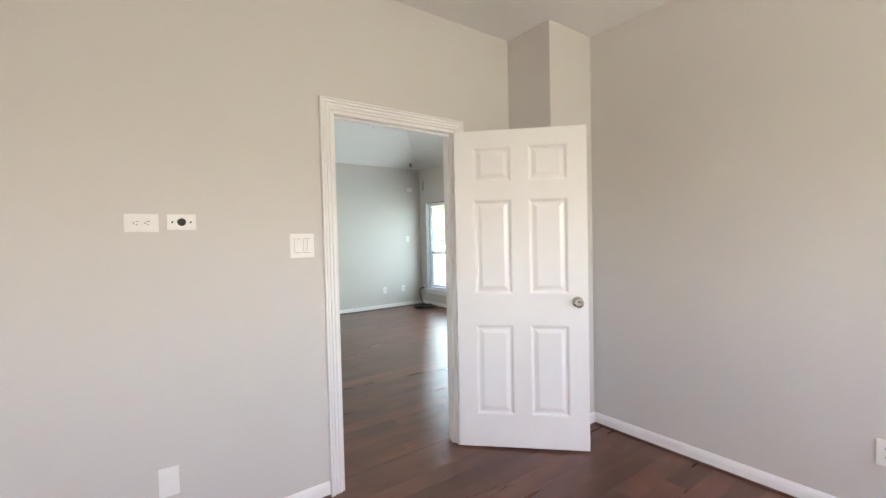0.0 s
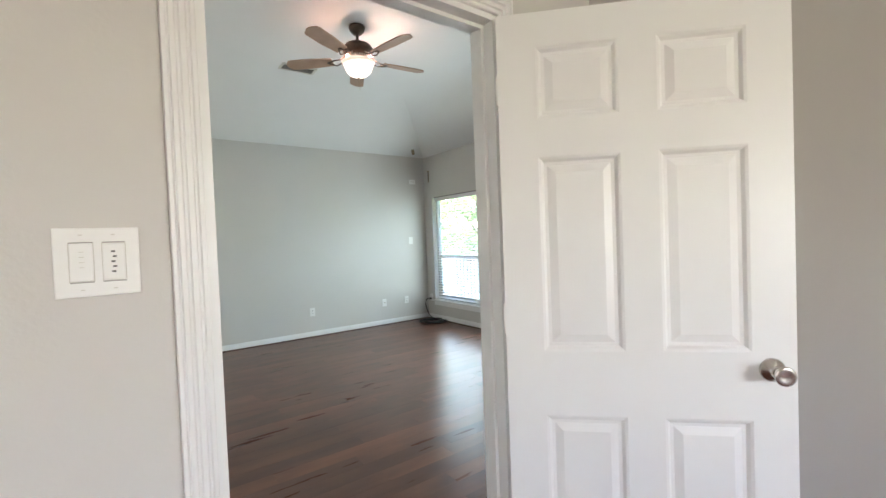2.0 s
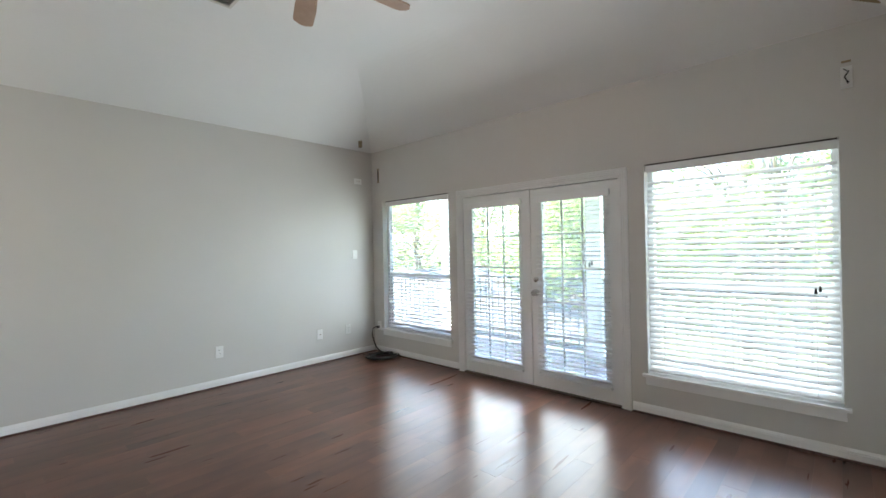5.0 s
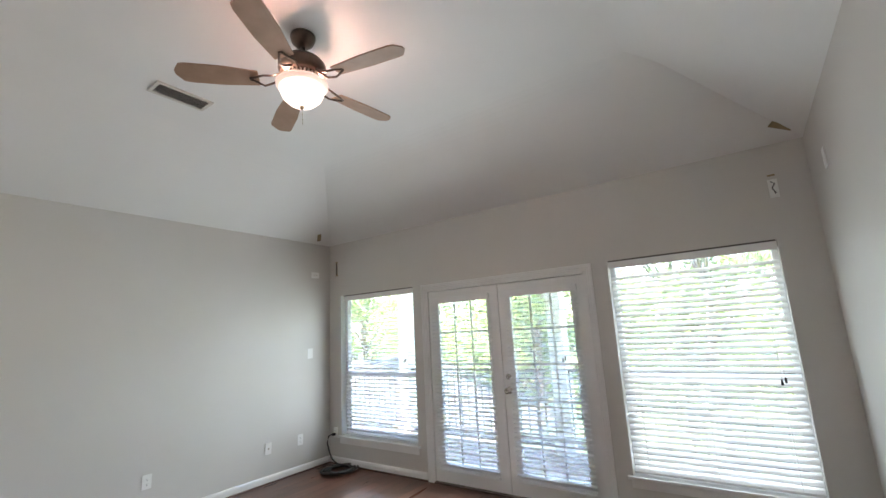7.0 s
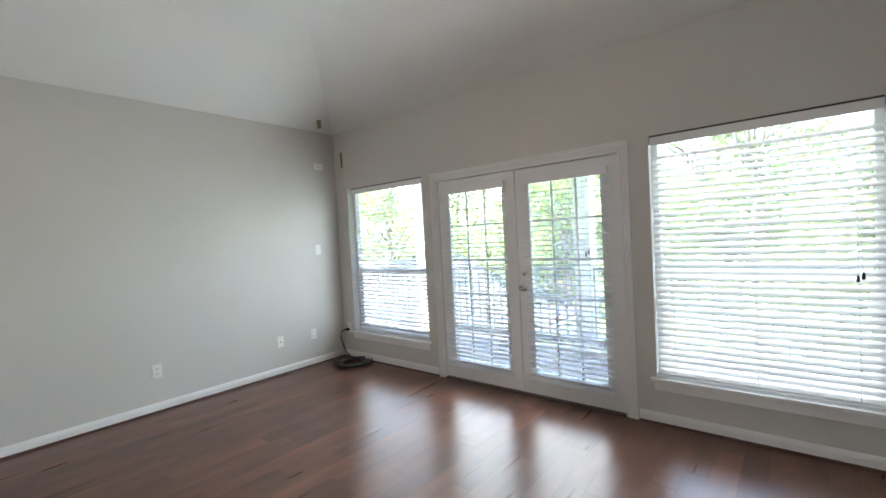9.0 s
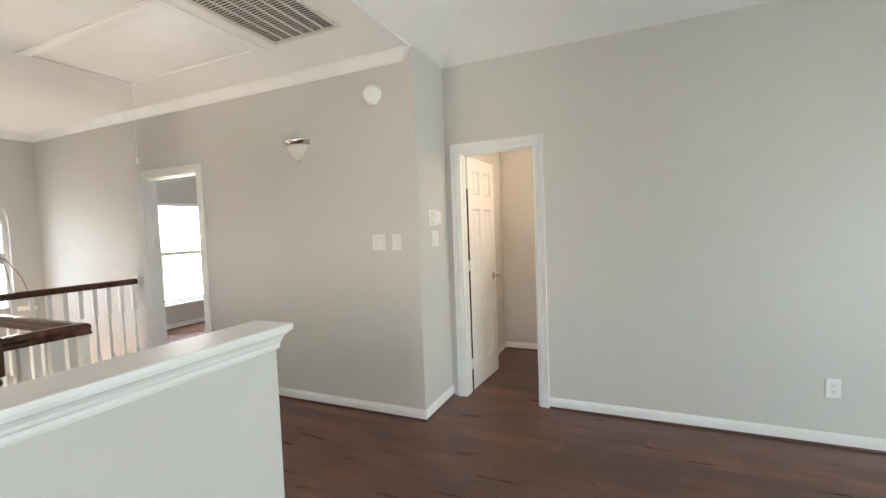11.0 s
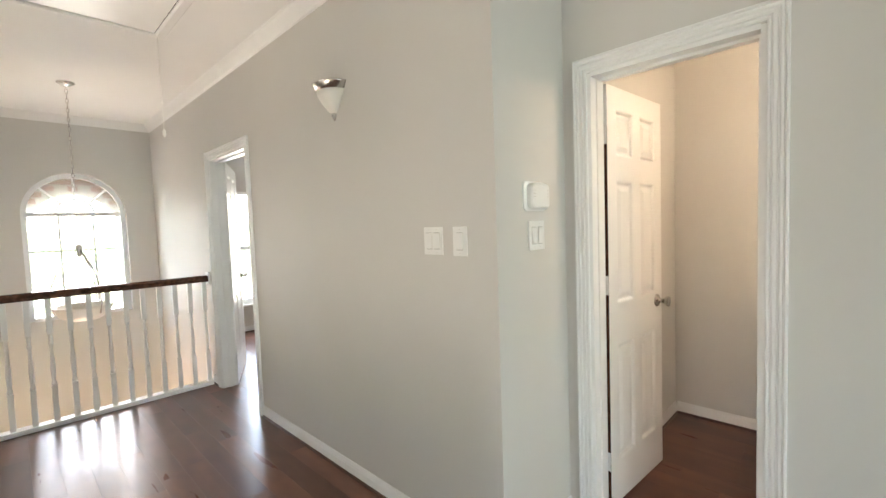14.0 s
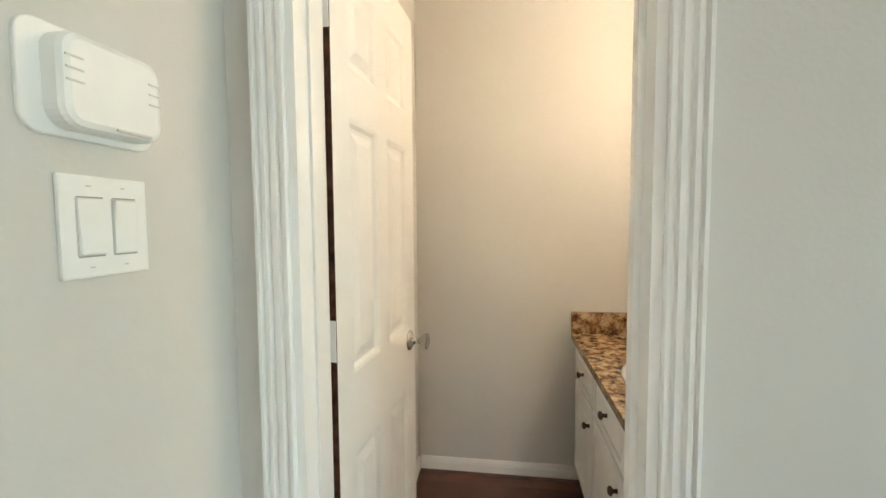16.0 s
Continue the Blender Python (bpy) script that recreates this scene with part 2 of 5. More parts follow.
# ---- mesh helpers ----
def box(bm, x0, y0, z0, x1, y1, z1, bevel=0.0, m=None):
    r = bmesh.ops.create_cube(bm, size=1.0)
    vs = r["verts"]
    bmesh.ops.scale(bm, vec=(abs(x1 - x0), abs(y1 - y0), abs(z1 - z0)), verts=vs)
    bmesh.ops.translate(bm, vec=((x0 + x1) / 2, (y0 + y1) / 2, (z0 + z1) / 2), verts=vs)
    if m is not None:
        bmesh.ops.transform(bm, matrix=m, verts=vs)
    if bevel:
        es = list({e for v in vs for e in v.link_edges})
        bmesh.ops.bevel(bm, geom=es, offset=bevel, segments=2, profile=0.7, affect="EDGES")
    return vs


def rounded_bm(w, h, y0, y1, r, cx=0.0, cz=0.0, soft=0.0, seg=6):
    """A slab in the xz plane from y0 to y1 with rounded corners; soft draws the front edge in."""
    bm = bmesh.new()
    loops = []
    for y, inset in ((y1, 0.0), (y0 + soft, 0.0), (y0 + soft * 0.3, soft * 0.3), (y0, soft)) if soft else ((y1, 0.0), (y0, 0.0)):
        loop = []
        for qx, qz, a0 in ((1, 1, 0), (-1, 1, 90), (-1, -1, 180), (1, -1, 270)):
            for k in range(seg + 1):
                a = radians(a0 + 90 * k / seg)
                loop.append(bm.verts.new((cx + qx * (w / 2 - r) + (r - inset) * math.cos(a), y, cz + qz * (h / 2 - r) + (r - inset) * math.sin(a))))
        loops.append(loop)
    n = len(loops[0])
    for a, b in zip(loops, loops[1:]):
        for i in range(n):
            bm.faces.new((a[i], a[(i + 1) % n], b[(i + 1) % n], b[i]))
    bm.faces.new(loops[0])
    bm.faces.new(loops[-1])
    return bm


def box_bm(*a, **k):
    bm = bmesh.new()
    box(bm, *a, **k)
    return bm


def lathe(bm, profile, seg=24, m=None):
    """Turns (radius, height) pairs about z."""
    rings = []
    for r, z in profile:
        rings.append([bm.verts.new((r * math.cos(2 * math.pi * i / seg), r * math.sin(2 * math.pi * i / seg), z)) for i in range(seg)])
    for a, b in zip(rings, rings[1:]):
        for i in range(seg):
            f = bm.faces.new((a[i], a[(i + 1) % seg], b[(i + 1) % seg], b[i]))
            f.smooth = True
    bm.faces.new(list(reversed(rings[0])))
    bm.faces.new(rings[-1])
    if m is not None:
        bmesh.ops.transform(bm, matrix=m, verts=[v for ring in rings for v in ring])
    return bm


def sweep(bm, profile, p0, p1, out, up=(0, 0, 1), miter0=0.0, miter1=0.0):
    """Carries a closed profile of (out, up) pairs from p0 to p1; miter shifts an end along the run by miter * out."""
    p0, p1, out, up = Vector(p0), Vector(p1), Vector(out), Vector(up)
    along = (p1 - p0).normalized()
    a = [bm.verts.new(p0 + out * u + up * v + along * u * miter0) for u, v in profile]
    b = [bm.verts.new(p1 + out * u + up * v + along * u * miter1) for u, v in profile]
    n = len(profile)
    for i in range(n):
        bm.faces.new((a[i], a[(i + 1) % n], b[(i + 1) % n], b[i]))
    bm.faces.new(list(reversed(a)))
    bm.faces.new(b)
    return bm


def tube(bm, pts, r, seg=10):
    """A round bar through points."""
    pts = [Vector(p) for p in pts]
    rings = []
    ref = Vector((0, 0, 1))
    for i, p in enumerate(pts):
        d = (pts[min(i + 1, len(pts) - 1)] - pts[max(i - 1, 0)]).normalized()
        s = d.cross(ref if abs(d.dot(ref)) < 0.95 else Vector((1, 0, 0))).normalized()
        t = s.cross(d)
        rr = r[i] if isinstance(r, (list, tuple)) else r
        rings.append([bm.verts.new(p + (s * math.cos(2 * math.pi * k / seg) + t * math.sin(2 * math.pi * k / seg)) * rr) for k in range(seg)])
    for a, b in zip(rings, rings[1:]):
        for k in range(seg):
            f = bm.faces.new((a[k], a[(k + 1) % seg], b[(k + 1) % seg], b[k]))
            f.smooth = True
    bm.faces.new(list(reversed(rings[0])))
    bm.faces.new(rings[-1])
    return bm


def mesh_of(bm, name, material):
    bmesh.ops.recalc_face_normals(bm, faces=bm.faces)
    me = bpy.data.meshes.new(name)
    bm.to_mesh(me)
    bm.free()
    me.materials.append(material)
    return me


def part(name, bm, material, parent=None, label=""):
    ob = new(name, mesh_of(bm, name, material))
    if parent is not None:
        ob.parent = parent
    if label:
        ob["label"] = label
    return ob


def thing(name, m, label, category, group=""):
    ob = new(name)
    ob.matrix_world = m
    return tagged(ob, label, category, group)


def structure(name, bm, material, label, category):
    return tagged(part(name, bm, material), label, category, kind="structure")


def wall_bm(axis, p0, p1, a0, a1, z0, z1, holes=()):
    """A wall across x ('x': runs along y) or y, with rectangular holes (a0, a1, z0, z1) right through it."""
    cuts_a = sorted({a0, a1, *[h[0] for h in holes], *[h[1] for h in holes]})
    cuts_z = sorted({z0, z1, *[h[2] for h in holes], *[h[3] for h in holes]})
    na, nz = len(cuts_a) - 1, len(cuts_z) - 1

    def solid(i, j):
        if not (0 <= i < na and 0 <= j < nz):
            return False
        ca, cz = (cuts_a[i] + cuts_a[i + 1]) / 2, (cuts_z[j] + cuts_z[j + 1]) / 2
        return not any(h[0] < ca < h[1] and h[2] < cz < h[3] for h in holes)

    bm = bmesh.new()

    def quad(pts):
        bm.faces.new([bm.verts.new((p, a, z) if axis == "x" else (a, p, z)) for p, a, z in pts])

    for i in range(na):
        for j in range(nz):
            if not solid(i, j):
                continue
            b0, b1, c0, c1 = cuts_a[i], cuts_a[i + 1], cuts_z[j], cuts_z[j + 1]
            quad([(p0, b0, c0), (p0, b1, c0), (p0, b1, c1), (p0, b0, c1)])
            quad([(p1, b0, c0), (p1, b0, c1), (p1, b1, c1), (p1, b1, c0)])
            for di, dj, e in ((-1, 0, [(b0, c0), (b0, c1)]), (1, 0, [(b1, c0), (b1, c1)]), (0, -1, [(b0, c0), (b1, c0)]), (0, 1, [(b0, c1), (b1, c1)])):
                if not solid(i + di, j + dj):
                    (u, v), (w, x) = e
                    quad([(p0, u, v), (p0, w, x), (p1, w, x), (p1, u, v)])
    bmesh.ops.remove_doubles(bm, verts=bm.verts, dist=1e-5)
    return bm


# ---- the large structure ----
CEIL, TRAY, HALL_CEIL = 2.72, 3.20, 2.70
WALL_W = 4.885           # window wall, room face
WALL_F = 7.0             # far wall, room face
DOOR_Y0, DOOR_Y1 = 1.915, 2.015   # wall with the bedroom door
HALL_X, HALL_Y = 0.355, 6.475     # corner where the hall begins
FRONT = -4.78            # front facade, room face

T_PAINT = "greige painted drywall with a light orange-peel texture"
structure("wall_window", wall_bm("x", WALL_W, WALL_W + 0.16, -2.6, 8.6, -0.3, 2.9,
          [(5.585, 6.785, 0.33, 2.03), (3.635, 5.39, -0.016, 1.965), (2.27, 3.435, 0.33, 2.03)]), M_WALL, T_PAINT, "wall")
structure("wall_far", wall_bm("y", WALL_F, WALL_F + 0.12, HALL_X - 0.12, WALL_W, -0.02, 2.9, [(0.475, 1.098, -0.02, 2.028)]), M_WALL, T_PAINT, "wall")
structure("wall_return", wall_bm("x", HALL_X - 0.12, HALL_X, HALL_Y, WALL_F, -0.02, 2.9), M_WALL, T_PAINT, "wall")
structure("wall_hall", wall_bm("y", HALL_Y, HALL_Y + 0.12, FRONT, HALL_X - 0.12, -2.9, 2.9, [(-2.755, -1.95, -0.016, 2.035)]), M_WALL, T_PAINT, "wall")
structure("wall_bedroom_door", wall_bm("y", DOOR_Y0, DOOR_Y1, -3.2, WALL_W, -0.02, 3.4, [(0.920, 1.747, -0.02, 2.039)]), M_WALL, T_PAINT, "wall")
structure("wall_bedroom_side", wall_bm("x", 2.685, 2.80, -2.6, DOOR_Y0, -0.02, 2.9), M_WALL, T_PAINT, "wall")
bm = wall_bm("x", 2.247, 2.26, 1.543, DOOR_Y0, -0.02, 2.9)
box(bm, 2.26, 1.543, -0.02, 2.685, DOOR_Y0, 2.9)
structure("wall_chase", bm, M_WALL, "greige drywall chase boxed into the bedroom corner", "wall")
# openings in the next two unseen walls are added for the bedroom lamps
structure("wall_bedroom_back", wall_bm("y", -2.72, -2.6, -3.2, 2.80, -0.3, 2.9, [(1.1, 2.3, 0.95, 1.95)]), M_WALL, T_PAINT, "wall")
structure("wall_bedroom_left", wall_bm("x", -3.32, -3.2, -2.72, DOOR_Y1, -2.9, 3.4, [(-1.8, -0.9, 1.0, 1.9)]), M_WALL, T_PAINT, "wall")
# unseen wall and opening, added to hold the stair lamp
structure("wall_stair_lower", wall_bm("y", DOOR_Y0, DOOR_Y1, -3.2, 0.5, -2.9, -0.02, [(-1.3, 0.1, -2.1, -0.5)]), M_WALL, T_PAINT, "wall")
structure("wall_stair", wall_bm("x", -1.82, -1.70, DOOR_Y1, 4.95, -2.9, 2.9), M_WALL, T_PAINT, "wall")
structure("wall_foyer", wall_bm("y", 4.83, 4.95, FRONT, -1.82, -2.9, 2.9), M_WALL, T_PAINT, "wall")
structure("wall_room_two", wall_bm("x", -0.02, 0.10, HALL_Y + 0.12, 10.2, -0.02, 2.9), M_WALL, T_PAINT, "wall")
structure("wall_room_two_back", wall_bm("y", 10.2, 10.32, FRONT, 0.10, -0.02, 2.9), M_WALL, T_PAINT, "wall")

# front facade with the arched window
AY0, AY1, ASPRING, ABOTTOM = 5.31, 6.19, 1.654, 0.536
AYC, AR = (AY0 + AY1) / 2, (AY1 - AY0) / 2
bm = wall_bm("x", FRONT - 0.16, FRONT, 4.83, 10.32, -2.9, 2.9, [(AY0, AY1, ABOTTOM, ASPRING + AR), (7.3, 8.75, 0.38, 1.95)])
for side in (-1, 1):
    arc = [(AYC + side * AR * math.cos(a), ASPRING + AR * math.sin(a)) for a in [i * math.pi / 24 for i in range(13)]]
    outline = arc + [(AYC + side * AR, ASPRING + AR)]
    for x in (FRONT - 0.16, FRONT):
        bm.faces.new([bm.verts.new((x, y, z)) for y, z in outline])
    for (ya, za), (yb, zb) in zip(arc, arc[1:]):
        bm.faces.new([bm.verts.new(p) for p in ((FRONT - 0.16, ya, za), (FRONT, ya, za), (FRONT, yb, zb), (FRONT - 0.16, yb, zb))])
structure("wall_front", bm, M_WALL, "greige painted drywall pierced by an arched window", "wall")

# bathroom shell
structure("wall_bath_left", wall_bm("x", 0.10, 0.40, WALL_F + 0.12, 8.59, -0.02, 2.9), M_WALL, T_PAINT, "wall")
structure("wall_bath_back", wall_bm("y", 8.47, 8.59, 0.40, 2.3, -0.02, 2.9), M_WALL, T_PAINT, "wall")
structure("wall_bath_right", wall_bm("x", 1.82, 1.94, WALL_F + 0.12, 8.47, -0.02, 2.9), M_WALL, T_PAINT, "wall")

# ceilings
def flat_ceiling(name, x0, y0, x1, y1, z, label):
    return structure(name, box_bm(x0, y0, z, x1, y1, z + 0.06), M_CEIL, label, "ceiling")


flat_ceiling("ceiling_bedroom", -3.2, -2.6, 2.685, DOOR_Y0, 2.735, "flat white painted bedroom ceiling")
bm = bmesh.new()
x0, y0, x1, y1 = HALL_X, DOOR_Y1, WALL_W, WALL_F
wide = (0.855, 0.80, 0.97, 1.08)   # run of the slopes: hall, door, window and far side
rings = []
for lift in (0.0, 0.06):
    ring_set = []
    for k in (0, 0.4, 0.82, 0.88, 0.94, 1.0, 1.06, 1.12, 1.18):
        rise = k if k <= 0.82 else k - (k - 0.82) ** 2 / 0.72
        hall = wide[0] * rise
        pts = [(x0 + hall, y0 + wide[1] * k), (x1 - wide[2] * k, y0 + wide[1] * k), (x1 - wide[2] * k, y1 - wide[3] * k), (x0 + hall, y1 - wide[3] * k)]
        ring_set.append([bm.verts.new((*p, CEIL + (TRAY - CEIL) * rise + lift)) for p in pts])
    for a, b in zip(ring_set, ring_set[1:]):
        for i in range(4):
            bm.faces.new((a[i], a[(i + 1) % 4], b[(i + 1) % 4], b[i]))
    bm.faces.new(ring_set[-1])
structure("ceiling_living", bm, M_CEIL, "white tray ceiling with four sloping sides round a flat middle", "ceiling")
flat_ceiling("ceiling_hall", FRONT, DOOR_Y1, HALL_X, HALL_Y, HALL_CEIL, "flat white hall ceiling")
flat_ceiling("ceiling_bath", 0.40, WALL_F + 0.12, 1.82, 8.47, 2.72, "flat white bathroom ceiling")
flat_ceiling("ceiling_room_two", FRONT, HALL_Y + 0.12, -0.02, 10.2, 2.70, "flat white ceiling of the further room")
structure("roof_deck", box_bm(-5.2, -2.9, 3.5, 5.2, 10.5, 3.6), M_SHINGLE, "grey roof over the whole house", "roof")
bm = wall_bm("x", HALL_X - 0.06, HALL_X, DOOR_Y1, HALL_Y, HALL_CEIL + 0.06, 3.5)
structure("wall_attic", bm, M_WALL, "closing wall above the hall ceiling", "wall")

# floors: sub-floor slabs under the planks; the stairwell and the foyer stay open
STAIR_Y = 4.45
slabs = [(-3.2, -2.6, 2.685, DOOR_Y1), (0.42, DOOR_Y1, WALL_W, STAIR_Y), (-0.7, STAIR_Y, WALL_W, 4.95), (-2.99, 4.95, WALL_W, HALL_Y), (HALL_X, HALL_Y, WALL_W, WALL_F),
         (-2.755, HALL_Y, -1.95, HALL_Y + 0.12), (-4.78, HALL_Y + 0.12, -0.02, 10.2), (0.469, WALL_F, 1.105, WALL_F + 0.12), (0.40, WALL_F + 0.12, 1.82, 8.47)]
bm = bmesh.new()
for a in slabs:
    box(bm, a[0], a[1], -0.30, a[2], a[3], -0.014)
structure("floor", bm, M_SHADOW, "dark hand-scraped hickory plank floor", "floor")
structure("floor_below", box_bm(FRONT, DOOR_Y1, -2.9, HALL_X + 0.1, HALL_Y, -2.8), M_SHADOW, "ground floor seen down the stairwell", "floor")

# ---- trim profiles ----
BASE = [(0, 0.016), (0.013, 0.016), (0.013, 0.055), (0.011, 0.06), (0.011, 0.066), (0.006, 0.078), (0.004, 0.083), (0, 0.083)]
SHOE = [(0, 0), (0.020, 0), (0.020, 0.006), (0.017, 0.013), (0.013, 0.016), (0, 0.016)]
CROWN = [(0.82 * u, 0.82 * v) for u, v in ((0, -0.10), (0.006, -0.10), (0.008, -0.09), (0.018, -0.084), (0.030, -0.066), (0.052, -0.034), (0.066, -0.018), (0.070, -0.010), (0.078, -0.008), (0.078, 0), (0, 0))]
CASING = [(0, 0), (0.010, 0), (0.013, 0.003), (0.013, 0.009), (0.007, 0.012), (0.007, 0.016), (0.014, 0.019), (0.014, 0.028), (0.008, 0.031), (0.008, 0.035), (0.016, 0.039), (0.016, 0.046), (0.011, 0.049), (0.012, 0.051), (0.019, 0.054), (0.019, 0.060), (0.016, 0.0615), (0, 0.0615)]


def baseboard(p0, p1, out):
    ob = part("baseboard", sweep(bmesh.new(), BASE, (*p0, 0), (*p1, 0), (*out, 0)), M_TRIM)
    part("shoe", sweep(bmesh.new(), SHOE, (*p0, 0), (*p1, 0), (*out, 0)), M_SHOE, ob, "dark stained shoe strip under the baseboard")
    return tagged(ob, "white painted wooden baseboard with a moulded top", "baseboard", kind="structure")


baseboard((1.168, WALL_F), (WALL_W, WALL_F), (0, -1))
baseboard((WALL_W, WALL_F - 0.013), (WALL_W, 5.47), (-1, 0))
baseboard((WALL_W, 3.555), (WALL_W, DOOR_Y1), (-1, 0))
baseboard((HALL_X, HALL_Y), (HALL_X, WALL_F), (1, 0))
baseboard((-1.872, HALL_Y), (HALL_X + 0.013, HALL_Y), (0, -1))
baseboard((-2.96, HALL_Y), (-2.835, HALL_Y), (0, -1))
baseboard((1.825, DOOR_Y1), (WALL_W - 0.013, DOOR_Y1), (0, 1))
baseboard((-3.2, DOOR_Y0), (0.85, DOOR_Y0), (0, -1))
baseboard((1.82, DOOR_Y0), (2.247, DOOR_Y0), (0, -1))
baseboard((2.247, DOOR_Y0 - 0.013), (2.247, 1.543), (-1, 0))
baseboard((2.234, 1.543), (2.685, 1.543), (0, -1))
baseboard((2.685, 1.53), (2.685, -2.6), (-1, 0))
baseboard((0.413, 8.47), (1.27, 8.47), (0, -1))
baseboard((0.40, WALL_F + 0.12), (0.40, 8.457), (1, 0))
baseboard((FRONT, 7.0), (FRONT, 10.2), (1, 0))

for p0, p1, out, m0, m1 in (((0.275, HALL_Y), (FRONT, HALL_Y), (0, -1), -1, -1), ((0.275, HALL_Y), (0.275, HALL_Y + 0.0005), (1, 0), -1, 0), ((FRONT, HALL_Y), (FRONT, 4.95), (1, 0), 1, -1),
                            ((FRONT, 4.95), (-1.70, 4.95), (0, 1), 1, 1), ((-1.70, 4.95), (-1.70, DOOR_Y1), (1, 0), -1, -1)):
    tagged(part("crown_moulding", sweep(bmesh.new(), CROWN, (*p0, HALL_CEIL), (*p1, HALL_CEIL), (*out, 0), miter0=m0, miter1=m1), M_TRIM),
           "white painted crown moulding at the hall ceiling", "moulding", kind="structure")


def casing(name, axis, face, out, a0, a1, top, depth, label, lip=0.014):
    """Mitred casing round an opening on one wall face, with a jamb lining that fills the wall's depth."""
    def at(a, z, off=0.0):
        return (a, face + off, z) if axis == "y" else (face + off, a, z)
    o = (0, out, 0) if axis == "y" else (out, 0, 0)
    s = (1, 0, 0) if axis == "y" else (0, 1, 0)
    neg = tuple(-c for c in s)
    frame_ob = thing(name, Matrix.Identity(4), label, "door frame")
    frame_ob["kind"] = "structure"

    def run(p0, p1, wide, m0, m1):
        bm = bmesh.new()
        p0, p1, o_, w_ = Vector(p0), Vector(p1), Vector(o), Vector(wide)
        along = (p1 - p0).normalized()
        a = [bm.verts.new(p0 + o_ * u + w_ * v + along * v * m0) for u, v in CASING]
        b = [bm.verts.new(p1 + o_ * u + w_ * v + along * v * m1) for u, v in CASING]
        n = len(CASING)
        for i in range(n):
            bm.faces.new((a[i], a[(i + 1) % n], b[(i + 1) % n], b[i]))
        bm.faces.new(a)
        bm.faces.new(b)
        part("casing", bm, M_TRIM, frame_ob)

    run(at(a0 - 0.004, 0), at(a0 - 0.004, top + 0.004), neg, 0, 1)
    run(at(a1 + 0.004, 0), at(a1 + 0.004, top + 0.004), s, 0, 1)
    run(at(a0 - 0.004, top + 0.004), at(a1 + 0.004, top + 0.004), (0, 0, 1), -1, 1)
    back = -out * depth
    def lining(b0, b1, z0, z1, f0=0.0, f1=None):
        f1 = back if f1 is None else f1
        p, q = at(b0, z0, f0), at(b1, z1, f1)
        return box_bm(min(p[0], q[0]), min(p[1], q[1]), z0, max(p[0], q[0]), max(p[1], q[1]), z1)
    e = out * 0.003
    part("jamb", lining(a0 - 0.006, a0 + lip, 0, top, e, back - e), M_TRIM, frame_ob)
    part("jamb", lining(a1 - 0.014, a1 + 0.006, 0, top, e, back - e), M_TRIM, frame_ob)
    part("head_jamb", lining(a0 + lip, a1 - 0.014, top - 0.014, top + 0.006, e, back - e), M_TRIM, frame_ob)
    m = -out * depth * 0.5
    st = out * 0.012
    part("stop", lining(a0 + lip, a0 + lip + 0.006, 0, top - 0.014, m - st, m + st), M_TRIM, frame_ob)
    part("stop", lining(a1 - 0.026, a1 - 0.014, 0, top - 0.014, m - st, m + st), M_TRIM, frame_ob)
    part("stop", lining(a0 + 0.026, a1 - 0.026, top - 0.026, top - 0.014, m - st, m + st), M_TRIM, frame_ob)
    return frame_ob


def casing_only(axis, face, out, a0, a1, top, owner):
    """The same casing on the wall's other face."""
    tmp = casing("casing_set", axis, face, out, a0, a1, top, 0.01, "")
    for ch in list(tmp.children):
        if ch.name.startswith("casing"):
            ch.parent = owner
        else:
            bpy.data.objects.remove(ch)
    bpy.data.objects.remove(tmp)


fr = casing("door_frame_1", "y", DOOR_Y0, -1, 0.920, 1.747, 2.039, 0.10, "white moulded door casing and jamb of the bedroom doorway")
part("strike_plate", box_bm(0.934, DOOR_Y0 + 0.008, 0.915, 0.9355, DOOR_Y0 + 0.036, 0.975), M_NICKEL, fr, "worn nickel strike plate")
casing_only("y", DOOR_Y1, 1, 0.920, 1.747, 2.039, fr)
fr = casing("door_frame_2", "y", WALL_F, -1, 0.475, 1.098, 2.028, 0.12, "white fluted door casing and jamb of the bathroom doorway", 0.012)
fr = casing("door_frame_3", "y", HALL_Y, -1, -2.755, -1.95, 2.035, 0.12, "white moulded door casing and jamb at the hall's end")
fr = casing("door_frame_4", "x", WALL_W, -1, 3.635, 5.39, 1.965, 0.16, "white moulded casing round the french doors")


# ---- doors ----
def knob_bm(m):
    bm = bmesh.new()
    lathe(bm, [(0.034, 0), (0.034, 0.003), (0.031, 0.007), (0.018, 0.013), (0.012, 0.018), (0.0115, 0.030), (0.015, 0.036), (0.021, 0.046), (0.026, 0.056), (0.0275, 0.061), (0.0265, 0.064), (0.021, 0.0655), (0.012, 0.0635), (0.002, 0.063)], 24, m)
    return bm


